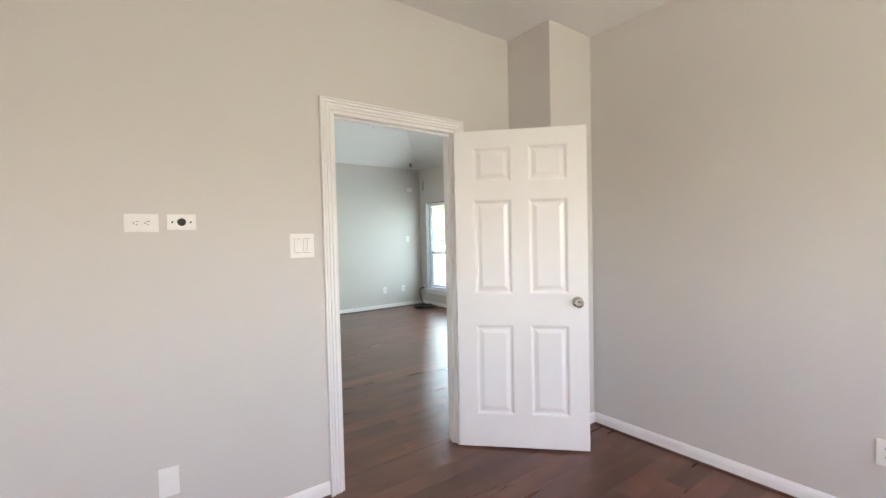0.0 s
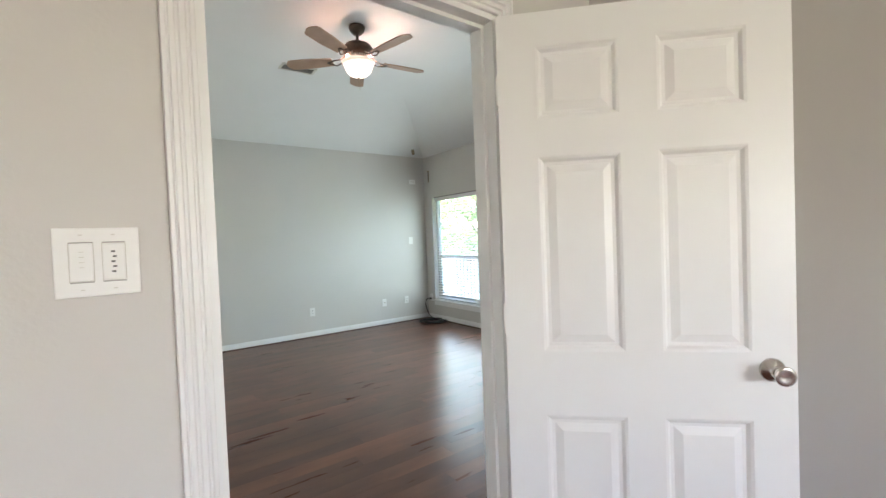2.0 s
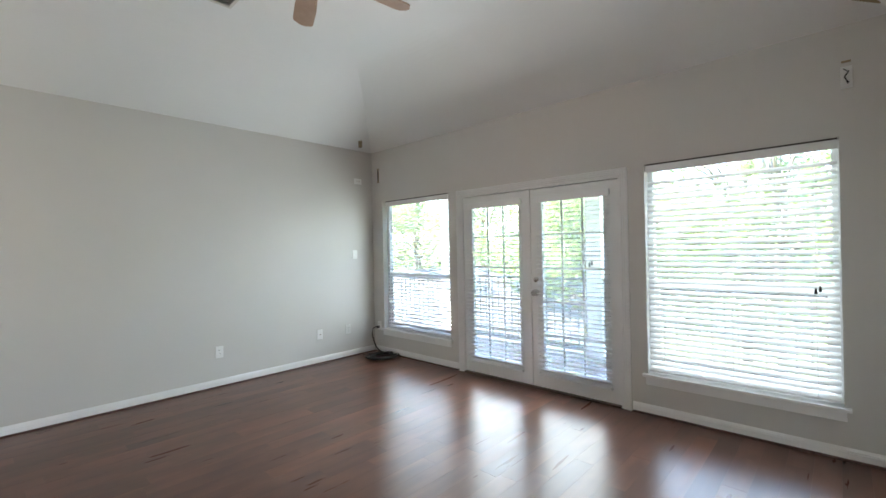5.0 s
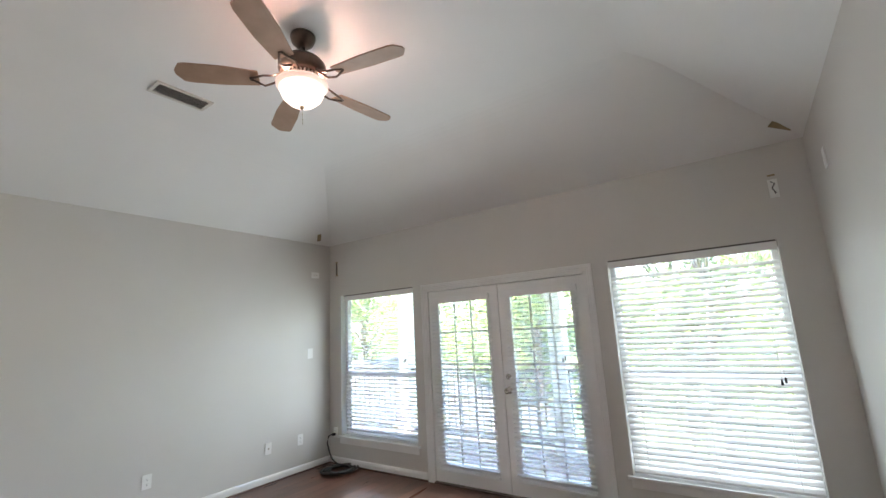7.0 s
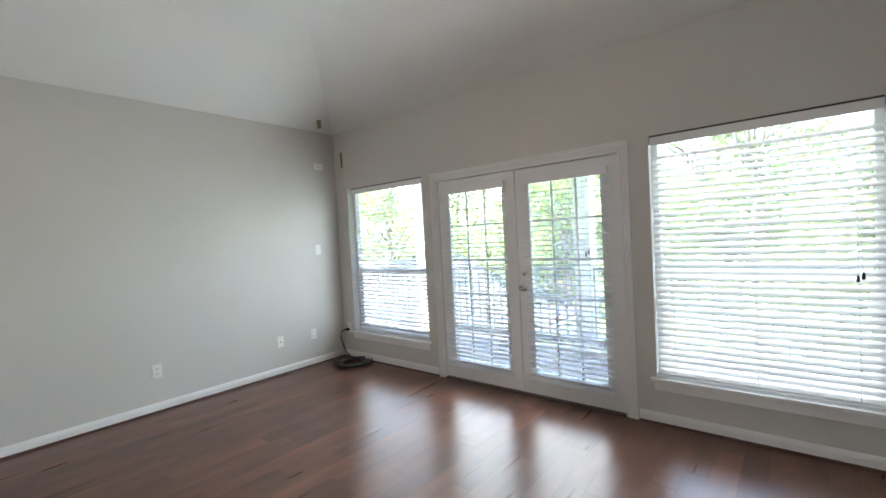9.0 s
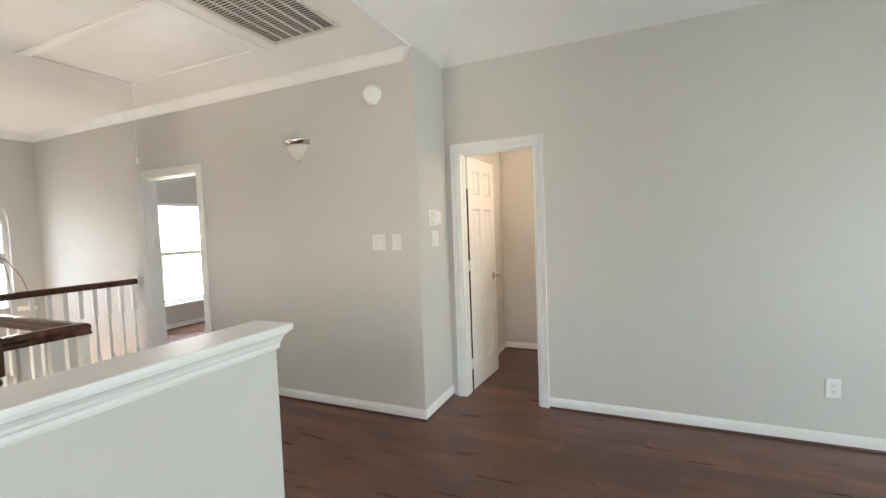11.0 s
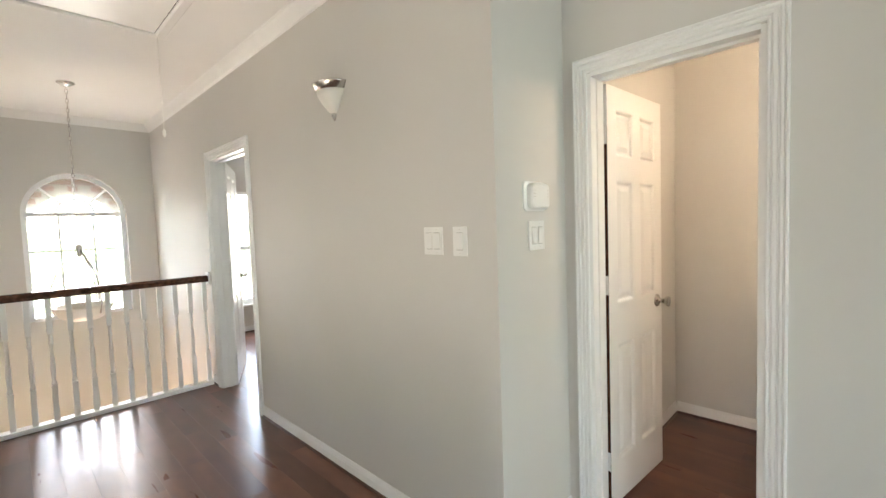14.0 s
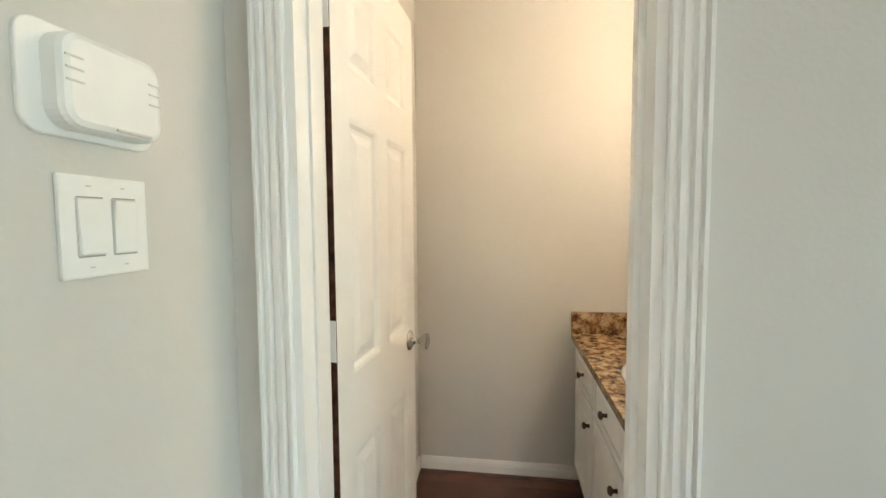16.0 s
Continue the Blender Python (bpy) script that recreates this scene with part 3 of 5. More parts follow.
def six_panel_door(m, w, h, label, hinge_side_y=0.0, knob_z=0.93, knobs=True, dark_edge=False):
    """A leaf along local +x from the hinge, 35 mm thick along +y."""
    t = 0.035
    door = thing("door", m, label, "door")
    st, ms = 0.115 * w / 0.81, 0.105 * w / 0.81
    pw = (w - 2 * st - ms) / 2
    k = h / 2.03
    rows = [(0.21 * k, 0.79 * k), (0.99 * k, 1.59 * k), (1.705 * k, 1.925 * k)]
    cols = [(st, st + pw), (st + pw + ms, w - st)]
    holes = [(c0, c1, r0, r1) for c0, c1 in cols for r0, r1 in rows]
    bm = wall_bm("y", 0, t, 0, w, 0, h, holes)
    part("leaf", bm, M_DOOR, door)
    for c0, c1, r0, r1 in holes:
        bm = bmesh.new()
        for y_out, s in ((0.0, 1), (t, -1)):
            loops = []
            for inset, deep in ((0.0, 0.0), (0.008, 0.003), (0.016, 0.011), (0.026, 0.012), (0.05, 0.004), (0.054, 0.004)):
                y = y_out + s * deep
                loops.append([bm.verts.new(p) for p in ((c0 + inset, y, r0 + inset), (c1 - inset, y, r0 + inset), (c1 - inset, y, r1 - inset), (c0 + inset, y, r1 - inset))])
            for a, b in zip(loops, loops[1:]):
                for i in range(4):
                    bm.faces.new((a[i], a[(i + 1) % 4], b[(i + 1) % 4], b[i]))
            bm.faces.new(loops[-1])
        part("panel", bm, M_DOOR, door)
    if knobs:
        for s, y in ((-1, 0.0), (1, t)):
            kb = knob_bm(Matrix.Translation((w - 0.065, y, knob_z)) @ Matrix.Rotation(radians(90 if s < 0 else -90), 4, "X"))
            part("knob", kb, M_NICKEL, door, "satin nickel round door knob")
        part("latch_plate", box_bm(w, 0.006, knob_z - 0.028, w + 0.0015, t - 0.006, knob_z + 0.028), M_NICKEL, door)
    for z in (0.18, h / 2 + 0.03, h - 0.27):
        bm = bmesh.new()
        yb = hinge_side_y
        lathe(bm, [(0.006, 0), (0.006, 0.09)], 10, Matrix.Translation((-0.006, yb, z)))
        for i in range(1, 4):
            lathe(bm, [(0.0068, 0), (0.0068, 0.002)], 10, Matrix.Translation((-0.006, yb, z + i * 0.0225)))
        box(bm, -0.004, 0.001, z, 0.0, t - 0.004, z + 0.09)
        part("hinge", bm, M_TRIM, door, "white painted butt hinge")
    # dark brown strip on the hinge edge, ending below the top
    if dark_edge:
        part("hinge_edge", box_bm(-0.002, 0.0005, 0.002, 0.0, t - 0.001, h - 0.185), M_RAIL, door, "dark brown strip down the hinge edge")
    return door


six_panel_door(pose(1.722, 1.887, 0.012, 0, 0, -45.4), 0.81, 2.01, "white six-panel bedroom door standing wide open", 0.035)
six_panel_door(pose(0.497, 7.135, 0.012, 0, 0, 85.8), 0.595, 1.998, "white six-panel bathroom door standing open inwards", 0.035, dark_edge=True)
six_panel_door(pose(-2.735, 6.60, 0.012, 0, 0, 154.0), 0.77, 2.015, "white six-panel door at the hall's end, open inwards", 0.0)


# ---- windows, blinds, french doors ----
def area_lamp(name, centre, aim, wide, high, watts, colour, spread=180):
    """An area lamp that stands in for daylight, in a window or added unseen."""
    data = bpy.data.lights.new(name, "AREA")
    data.shape, data.size, data.size_y, data.energy, data.color, data.spread = "RECTANGLE", wide, high, watts, colour, radians(spread)
    ob = new(name, data)
    ob.matrix_world = look(centre, aim)
    return ob


def slat_mesh(length, wide=0.048, tilt=0.0):
    """A slightly cupped slat along y, tilted about it."""
    bm = bmesh.new()
    c, s = math.cos(radians(tilt)), math.sin(radians(tilt))
    rows = []
    for u in (-0.5, 0.0, 0.5):
        for v in (-0.0012, 0.0012):
            x, z = u * wide, v + 0.003 * (1 - 4 * u * u)
            rows.append([bm.verts.new((x * c - z * s, e * length / 2, x * s + z * c)) for e in (-1, 1)])
    order = [0, 2, 4, 5, 3, 1]
    for i, k in enumerate(order):
        n = order[(i + 1) % 6]
        bm.faces.new((rows[k][0], rows[n][0], rows[n][1], rows[k][1]))
    for e in (0, 1):
        bm.faces.new([rows[k][e] for k in (0, 2, 3, 1)])
        bm.faces.new([rows[k][e] for k in (2, 4, 5, 3)])
    return mesh_of(bm, "slat", M_BLIND)


def blind(x, y0, y1, z0, z1, pitch, tilt, label, valance=0.06, slat_w=0.048, cord_y=None, cord_len=0.9, valance_over=0.0):
    """A horizontal blind hanging across y, the room towards -x."""
    b = thing("window_blind", pose(x, (y0 + y1) / 2, z0), label, "blind", "white blinds on the window wall")
    w, h = y1 - y0, z1 - z0
    part("headrail", box_bm(-0.022, -w / 2, h - 0.045, 0.022, w / 2, h - 0.002, 0.003), M_BLIND, b)
    vo = valance_over
    part("valance", box_bm(-0.036, -w / 2 - vo, h - valance, -0.026, w / 2 + vo, h + 0.004, 0.003), M_BLIND, b, "white moulded valance strip")
    if valance_over == 0.0:
        # dark strip put in to draw the dark gap above the valance
        part("gap_strip", box_bm(-0.034, -w / 2, h + 0.0045, 0.02, w / 2, h + 0.0155), M_DUCT, b, "dark strip filling the gap above the valance")
    me = slat_mesh(w - 0.006, slat_w, tilt)
    n = int((h - 0.09) / pitch)
    for i in range(n):
        o = new("slat", me)
        o.parent = b
        o.location = (random.uniform(-0.001, 0.001), 0, 0.035 + i * pitch)
        o.rotation_euler = (0, radians(random.uniform(-2.5, 2.5)), 0)
    part("bottom_rail", box_bm(-slat_w / 2, -w / 2 + 0.002, 0.004, slat_w / 2, w / 2 - 0.002, 0.022, 0.004), M_BLIND, b)
    for f in (-0.36, 0.36) if w < 0.9 else (-0.40, 0.0, 0.40):
        bm = bmesh.new()
        for dx in (-slat_w / 2 - 0.001, slat_w / 2 + 0.001):
            tube(bm, [(dx, f * w, 0.01), (dx, f * w, h - 0.05)], 0.0009, 5)
        part("ladder_cord", bm, M_BLIND, b)
    if cord_y is not None:
        bm = bmesh.new()
        for dy in (-0.004, 0.005):
            tube(bm, [(-0.034, cord_y + dy, h - 0.06), (-0.036, cord_y + dy * 2, h - cord_len)], 0.001, 6)
        part("pull_cord", bm, M_BLIND, b)
        bm = bmesh.new()
        lathe(bm, [(0.003, 0.035), (0.006, 0.03), (0.009, 0.0), (0.004, -0.004)], 12, Matrix.Translation((-0.036, cord_y - 0.01, h - cord_len - 0.03)))
        lathe(bm, [(0.003, 0.035), (0.006, 0.03), (0.009, 0.0), (0.004, -0.004)], 12, Matrix.Translation((-0.036, cord_y + 0.012, h - cord_len - 0.045)))
        part("tassel", bm, M_SLOT, b, "small dark cord tassels")
    return b


def sash_window(name, y0, y1, z0, z1, zmid, x, label):
    """Single-hung vinyl window across y, set in the outer part of the wall, with stool and apron inside."""
    w = thing(name, Matrix.Identity(4), label, "window")
    w["kind"] = "structure"
    fw = 0.04
    bm = bmesh.new()
    for a in ((y0, z0, y0 + fw, z1), (y1 - fw, z0, y1, z1), (y0 + fw, z0, y1 - fw, z0 + fw), (y0 + fw, z1 - fw, y1 - fw, z1)):
        box(bm, x, a[0], a[1], x + 0.07, a[2], a[3], 0.003)
    part("window_frame", bm, M_VINYL, w)
    part("meeting_rail", box_bm(x + 0.008, y0 + fw, zmid - 0.024, x + 0.062, y1 - fw, zmid + 0.024, 0.003), M_VINYL, w)
    bm = bmesh.new()
    for a in ((y0 + fw, z0 + fw, y0 + fw + 0.03, zmid - 0.024), (y1 - fw - 0.03, z0 + fw, y1 - fw, zmid - 0.024), (y0 + fw + 0.03, z0 + fw, y1 - fw - 0.03, z0 + fw + 0.035)):
        box(bm, x + 0.012, a[0], a[1], x + 0.045, a[2], a[3], 0.003)
    part("lower_sash", bm, M_VINYL, w)
    for za, zb, dx in ((z0 + fw, zmid - 0.02, 0.026), (zmid + 0.02, z1 - fw, 0.044)):
        p = part("pane", box_bm(x + dx, y0 + fw, za, x + dx + 0.004, y1 - fw, zb), M_GLASS, w)
        p.visible_shadow = False
    return w


def stool(y0, y1, z, w):
    part("window_sill", box_bm(WALL_W - 0.035, y0 - 0.035, z - 0.022, WALL_W + 0.09, y1 + 0.035, z + 0.002, 0.005), M_TRIM, w, "white wooden window stool")
    part("apron", box_bm(WALL_W - 0.014, y0 - 0.012, z - 0.085, WALL_W - 0.0005, y1 + 0.012, z - 0.022, 0.003), M_TRIM, w)


w1 = sash_window("window_1", 5.585, 6.785, 0.33, 2.03, 1.045, WALL_W + 0.08, "white vinyl single-hung window looking onto the balcony")
stool(5.585, 6.785, 0.33, w1)
blind(WALL_W + 0.035, 5.592, 6.72, 0.345, 2.014, 0.044, 6, "white horizontal blind with its slats open, inside the window reveal", 0.055, cord_y=-0.42, cord_len=0.78)
w2 = sash_window("window_2", 2.27, 3.435, 0.33, 2.03, 1.07, WALL_W + 0.08, "white vinyl single-hung window beside the french doors")
stool(2.27, 3.435, 0.33, w2)
blind(WALL_W + 0.035, 2.278, 3.427, 0.345, 2.014, 0.044, 36, "white horizontal blind with half-tilted slats and grey valance edge", 0.055, cord_y=-0.47, cord_len=0.93)


def french_leaf(y0, y1, label, knob_y=None):
    """A glazed leaf from y0 to y1 in the wall's plane, three panes by five."""
    x, t, h0, h1 = WALL_W + 0.015, 0.044, 0.018, 1.945
    d = thing("french_door", Matrix.Identity(4), label, "door", "french doors to the balcony")
    st, bot, top = 0.125, 0.19, 0.125
    g0, g1, k0, k1 = y0 + st, y1 - st, h0 + bot, h1 - top
    part("leaf", wall_bm("x", x, x + t, y0, y1, h0, h1, [(g0, g1, k0, k1)]), M_DOOR, d)
    bm = bmesh.new()
    for a in ((g0 - 0.022, k0 - 0.022, g0 + 0.004, k1 + 0.022), (g1 - 0.004, k0 - 0.022, g1 + 0.022, k1 + 0.022), (g0 + 0.004, k0 - 0.022, g1 - 0.004, k0 + 0.004), (g0 + 0.004, k1 - 0.004, g1 - 0.004, k1 + 0.022)):
        box(bm, x - 0.008, a[0], a[1], x - 0.0005, a[2], a[3], 0.003)
    part("glass_bead", bm, M_DOOR, d)
    p = part("pane", box_bm(x + 0.02, g0, k0, x + 0.025, g1, k1), M_GLASS, d)
    p.visible_shadow = False
    for i in (1, 2):
        y = g0 + (g1 - g0) * i / 3
        part("muntin", box_bm(x + 0.006, y - 0.009, k0, x + 0.019, y + 0.009, k1, 0.003), M_DOOR, d)
    for j in range(1, 5):
        z = k0 + (k1 - k0) * j / 5
        part("muntin", box_bm(x + 0.008, g0, z - 0.009, x + 0.0185, g1, z + 0.009, 0.003), M_DOOR, d)
    if knob_y is not None:
        part("knob", knob_bm(Matrix.Translation((x, knob_y, 0.935)) @ Matrix.Rotation(radians(-90), 4, "Y")), M_NICKEL, d, "satin nickel door knob")
        bm = bmesh.new()
        lathe(bm, [(0.027, 0), (0.027, 0.008), (0.022, 0.013), (0.002, 0.014)], 20, Matrix.Translation((x, knob_y, 1.06)) @ Matrix.Rotation(radians(-90), 4, "Y"))
        box(bm, x - 0.03, knob_y - 0.004, 1.048, x - 0.012, knob_y + 0.004, 1.072, 0.002)
        part("deadbolt", bm, M_NICKEL, d, "satin nickel deadbolt turn")
    return d


FD_MID = 4.515
french_leaf(FD_MID + 0.004, 5.372, "white glazed french door leaf, closed, with a blind")
french_leaf(3.653, FD_MID - 0.004, "white glazed french door leaf with knob and deadbolt", 4.46)
# dark strips added behind the leaves so the seams read as shaded
strip = bmesh.new()
for y0, y1, z0, z1 in ((FD_MID - 0.012, FD_MID + 0.012, 0.02, 1.94), (5.362, 5.3755, 0.02, 1.9505), (3.6495, 3.663, 0.02, 1.9505), (3.663, FD_MID - 0.012, 1.938, 1.9505), (FD_MID + 0.012, 5.362, 1.938, 1.9505)):
    box(strip, WALL_W + 0.0592, y0, z0, WALL_W + 0.066, y1, z1)
structure("weatherstrip", strip, M_SLOT, "dark strips behind the french doors that draw their shaded seams", "weatherstrip")
part_strip = structure("threshold", box_bm(WALL_W - 0.02, 3.652, 0.0, WALL_W + 0.16, 5.373, 0.016, 0.003), M_BRONZE, "dark metal threshold under the french doors", "threshold")
for ya, yb in ((4.60, 5.30), (3.715, 4.425)):
    blind(WALL_W - 0.026, ya, yb, 0.135, 1.865, 0.040, 4, "white blind with open slats mounted on a french door", 0.062, 0.045, (yb - ya) * -0.28, 0.62, 0.012)

# bedroom, stair and foyer lamps are unseen additions; room two's stands in its window
area_lamp("bedroom_fill_light", (1.7, -2.61, 1.45), (1.4, 3, 1.6), 1.18, 0.98, 1.12, (1.0, 0.77, 0.72))
area_lamp("bedroom_fill_light", (-3.21, -1.35, 1.45), (3, -0.6, 1.7), 0.88, 0.88, 0.85, (1.0, 0.77, 0.72))
# added lamp below floor level that brightens the hall wall
area_lamp("stair_fill_light", (-0.6, DOOR_Y1 - 0.01, -1.3), (-0.6, 6.4, 1.9), 1.38, 1.58, 2.5, (1.0, 0.86, 0.76))
area_lamp("room_two_window_light", (FRONT - 0.02, 8.02, 1.2), (0, 8.0, 0.8), 1.35, 1.5, 0.9, (1.0, 0.97, 0.93))
# added warm lamp before the solid front wall, lighting the foyer from below
area_lamp("foyer_fill_light", (FRONT + 0.02, 5.7, -1.3), (0, 5.7, 0.2), 1.2, 2.0, 3.0, (1.0, 0.72, 0.54))

area_lamp("arch_window_light", (FRONT + 0.01, AYC, 1.2), (-1.6, AYC - 0.5, 0), 0.80, 1.3, 0.12, (1.0, 0.86, 0.74), 65)

# sky light in the openings to the balcony
for y, wide, x, z, high, watts in ((6.185, 1.12, 0.008, 1.18, 1.62, 0.38), (4.94, 0.60, -0.054, 1.01, 1.60, 0.48), (4.085, 0.60, -0.054, 1.01, 1.60, 0.48), (2.85, 1.08, 0.073, 1.18, 1.62, 0.50)):
    area_lamp("balcony_window_light", (WALL_W + x, y, z), (0, y, z), wide, high, watts, (0.88, 1.0, 1.0), 158)
structure("wall_foyer_lower", wall_bm("x", -3.4, -3.28, 2.1, 4.83, -2.9, -0.3), M_WALL, T_PAINT, "wall")

# arched window with its radial bars
aw = thing("window_3", pose(FRONT - 0.10, AYC, 0), "white arched window with a fan light over square panes", "window")
aw["kind"] = "structure"
F = 0.045


def arch_strip(r0, r1, x0, x1, a0=0.0, a1=math.pi, n=24):
    bm = bmesh.new()
    ring = []
    for i in range(n + 1):
        a = a0 + (a1 - a0) * i / n
        ring.append([bm.verts.new((x, r * math.cos(a), ASPRING + r * math.sin(a))) for x, r in ((x0, r0), (x0, r1), (x1, r1), (x1, r0))])
    for p, q in zip(ring, ring[1:]):
        for k in range(4):
            bm.faces.new((p[k], p[(k + 1) % 4], q[(k + 1) % 4], q[k]))
    bm.faces.new(ring[0])
    bm.faces.new(list(reversed(ring[-1])))
    return bm


part("arch_frame", arch_strip(AR - F, AR, -0.03, 0.04), M_VINYL, aw)
for s in (-1, 1):
    part("side_frame", box_bm(-0.03, min(s * AR, s * (AR - F)), ABOTTOM, 0.04, max(s * AR, s * (AR - F)), ASPRING), M_VINYL, aw)
part("window_sill", box_bm(-0.03, -AR + F, ABOTTOM, 0.13, AR - F, ABOTTOM + 0.04), M_VINYL, aw)
part("transom", box_bm(-0.02, -AR + F, ASPRING - 0.02, 0.03, AR - F, ASPRING + 0.02), M_VINYL, aw)
part("muntin", arch_strip(0.155, 0.175, -0.008, 0.012, 0, math.pi, 16), M_VINYL, aw)
for deg in (45, 90, 135):
    m = Matrix.Translation((0, 0, ASPRING)) @ Matrix.Rotation(radians(deg), 4, "X")
    part("muntin", box_bm(-0.008, 0.175, -0.01, 0.012, AR - F + 0.004, 0.01, m=m), M_VINYL, aw)
for y in (-0.145, 0.145):
    part("muntin", box_bm(-0.008, y - 0.009, ABOTTOM + 0.04, 0.012, y + 0.009, ASPRING - 0.02), M_VINYL, aw)
for z in (0.83, 1.26):
    part("muntin", box_bm(-0.007, -AR + F, z - 0.009, 0.011, AR - F, z + 0.009), M_VINYL, aw)
bm = arch_strip(0.0005, AR - F + 0.004, -0.014, -0.010)
box(bm, -0.014, -AR + F - 0.004, ABOTTOM + 0.03, -0.010, AR - F + 0.004, ASPRING)
p = part("pane", bm, M_GLASS, aw)
p.visible_shadow = False

# window of the further room
rw = sash_window("window_4", 7.3, 8.75, 0.38, 1.95, 1.17, FRONT - 0.12, "white single-hung window of the further room")
for ch in rw.children:
    if ch.name.startswith("pane"):
        ch.visible_shadow = False
part("window_sill", box_bm(FRONT - 0.06, 7.26, 0.36, FRONT + 0.03, 8.79, 0.382, 0.004), M_TRIM, rw)

# ---- hall, stair and foyer ----
pony = structure("wall_pony", box_bm(0.42, DOOR_Y1, -0.02, 0.535, 4.915, 1.05), M_WALL, "greige half-height wall beside the stairwell", "wall")
PONY_MOULD = [(0, 0), (0.008, 0), (0.010, 0.010), (0.010, 0.022), (0.016, 0.030), (0.018, 0.040), (0.026, 0.052), (0.036, 0.060), (0.036, 0.066), (0, 0.066)]
cap = thing("wall_cap", Matrix.Identity(4), "white moulded wooden cap along the half wall", "wall cap")
cap["kind"] = "structure"
part("cap_board", box_bm(0.388, DOOR_Y1, 1.054, 0.582, 4.962, 1.080, 0.008), M_TRIM, cap)
part("cap_moulding", sweep(bmesh.new(), PONY_MOULD, (0.535, DOOR_Y1, 0.988), (0.535, 4.915, 0.988), (1, 0, 0), miter1=1), M_TRIM, cap)
part("cap_moulding", sweep(bmesh.new(), PONY_MOULD, (0.535, 4.915, 0.988), (0.42, 4.915, 0.988), (0, 1, 0), miter0=-1, miter1=1), M_TRIM, cap)
part("cap_moulding", sweep(bmesh.new(), PONY_MOULD, (0.42, DOOR_Y1, 0.988), (0.42, 4.915, 0.988), (-1, 0, 0), miter1=1), M_TRIM, cap)
baseboard((0.535, DOOR_Y1), (0.535, 4.915), (1, 0))
baseboard((0.42, 4.915), (0.548, 4.915), (0, 1))

# steps going down from the hall floor
steps = thing("staircase", Matrix.Identity(4), "dark wooden steps going down from the hall", "stairs")
steps["kind"] = "structure"
for i in range(8):
    y = STAIR_Y - 0.26 * i
    z = -0.18 * (i + 1)
    part("tread", box_bm(-0.68, y - 0.285, z - 0.03, 0.415, y - 0.002, z, 0.005), M_RAIL, steps)
    part("riser", box_bm(-0.68, y - 0.002, z, 0.415, y + 0.016, z + 0.15), M_TRIM, steps)

RAIL = [(-0.032, 0), (0.032, 0), (0.034, 0.010), (0.028, 0.022), (0.033, 0.034), (0.028, 0.048), (0.014, 0.056), (-0.014, 0.056), (-0.028, 0.048), (-0.033, 0.034), (-0.028, 0.022), (-0.034, 0.010)]


def handrail(p0, p1, parent):
    d = (Vector(p1) - Vector(p0)).normalized()
    side = d.cross(Vector((0, 0, 1))).normalized()
    return part("handrail", sweep(bmesh.new(), RAIL, p0, p1, side), M_RAIL, parent, "dark varnished wooden handrail")


BALUSTER = [(0.011, 0.30), (0.016, 0.31), (0.016, 0.325), (0.010, 0.335), (0.013, 0.36), (0.016, 0.42), (0.014, 0.50), (0.010, 0.56), (0.009, 0.60), (0.014, 0.61), (0.014, 0.62), (0.010, 0.63), (0.012, 0.66), (0.010, 0.69)]


def baluster_mesh(h):
    bm = bmesh.new()
    box(bm, -0.017, -0.017, 0, 0.017, 0.017, 0.30, 0.002)
    box(bm, -0.017, -0.017, 0.69, 0.017, 0.017, h, 0.002)
    lathe(bm, BALUSTER, 12)
    return mesh_of(bm, "baluster", M_TRIM)


BAL = baluster_mesh(0.96)
gal = thing("balustrade", pose(-2.965, 0, 0), "white turned balusters under a dark wooden rail at the foyer", "balustrade")
handrail((0, 4.97, 0.955), (0, HALL_Y - 0.012, 0.955), gal)
part("rosette", box_bm(-0.045, HALL_Y - 0.014, 0.93, 0.045, HALL_Y - 0.0005, 1.04, 0.004), M_TRIM, gal, "white wall block behind the rail end")
part("shoe_rail", box_bm(-0.04, 4.955, 0.0, 0.04, HALL_Y - 0.02, 0.035, 0.004), M_TRIM, gal)
part("fascia", box_bm(-0.06, 4.955, -0.30, -0.028, HALL_Y - 0.002, 0.03), M_TRIM, gal)
n = 13
for i in range(n):
    o = new("baluster", BAL)
    o.parent = gal
    o.location = (0, 4.955 + (i + 0.6) * (HALL_Y - 4.955) / n, 0)

guard = thing("stair_guard", Matrix.Identity(4), "dark stair handrail on a turned newel post with white balusters", "balustrade")
RZ = 0.965
handrail((-0.70, 4.47, RZ), (-0.70, 4.865, RZ), guard)
handrail((-0.667, 4.88, RZ), (-1.70, 4.88, RZ), guard)
part("rosette", box_bm(-1.6995, 4.83, RZ - 0.03, -1.685, 4.93, RZ + 0.075, 0.004), M_TRIM, guard, "white wall block behind the rail end")
bm = bmesh.new()
box(bm, -0.737, 4.437, 0.55, -0.663, 4.492, RZ + 0.052, 0.008)
part("rail_drop", bm, M_RAIL, guard, "dark handrail turning steeply down the stairs")
bm = bmesh.new()
box(bm, -0.746, 4.494, -0.02, -0.654, 4.586, 0.42, 0.006)
box(bm, -0.746, 4.494, 0.86, -0.654, 4.586, 1.01, 0.012)
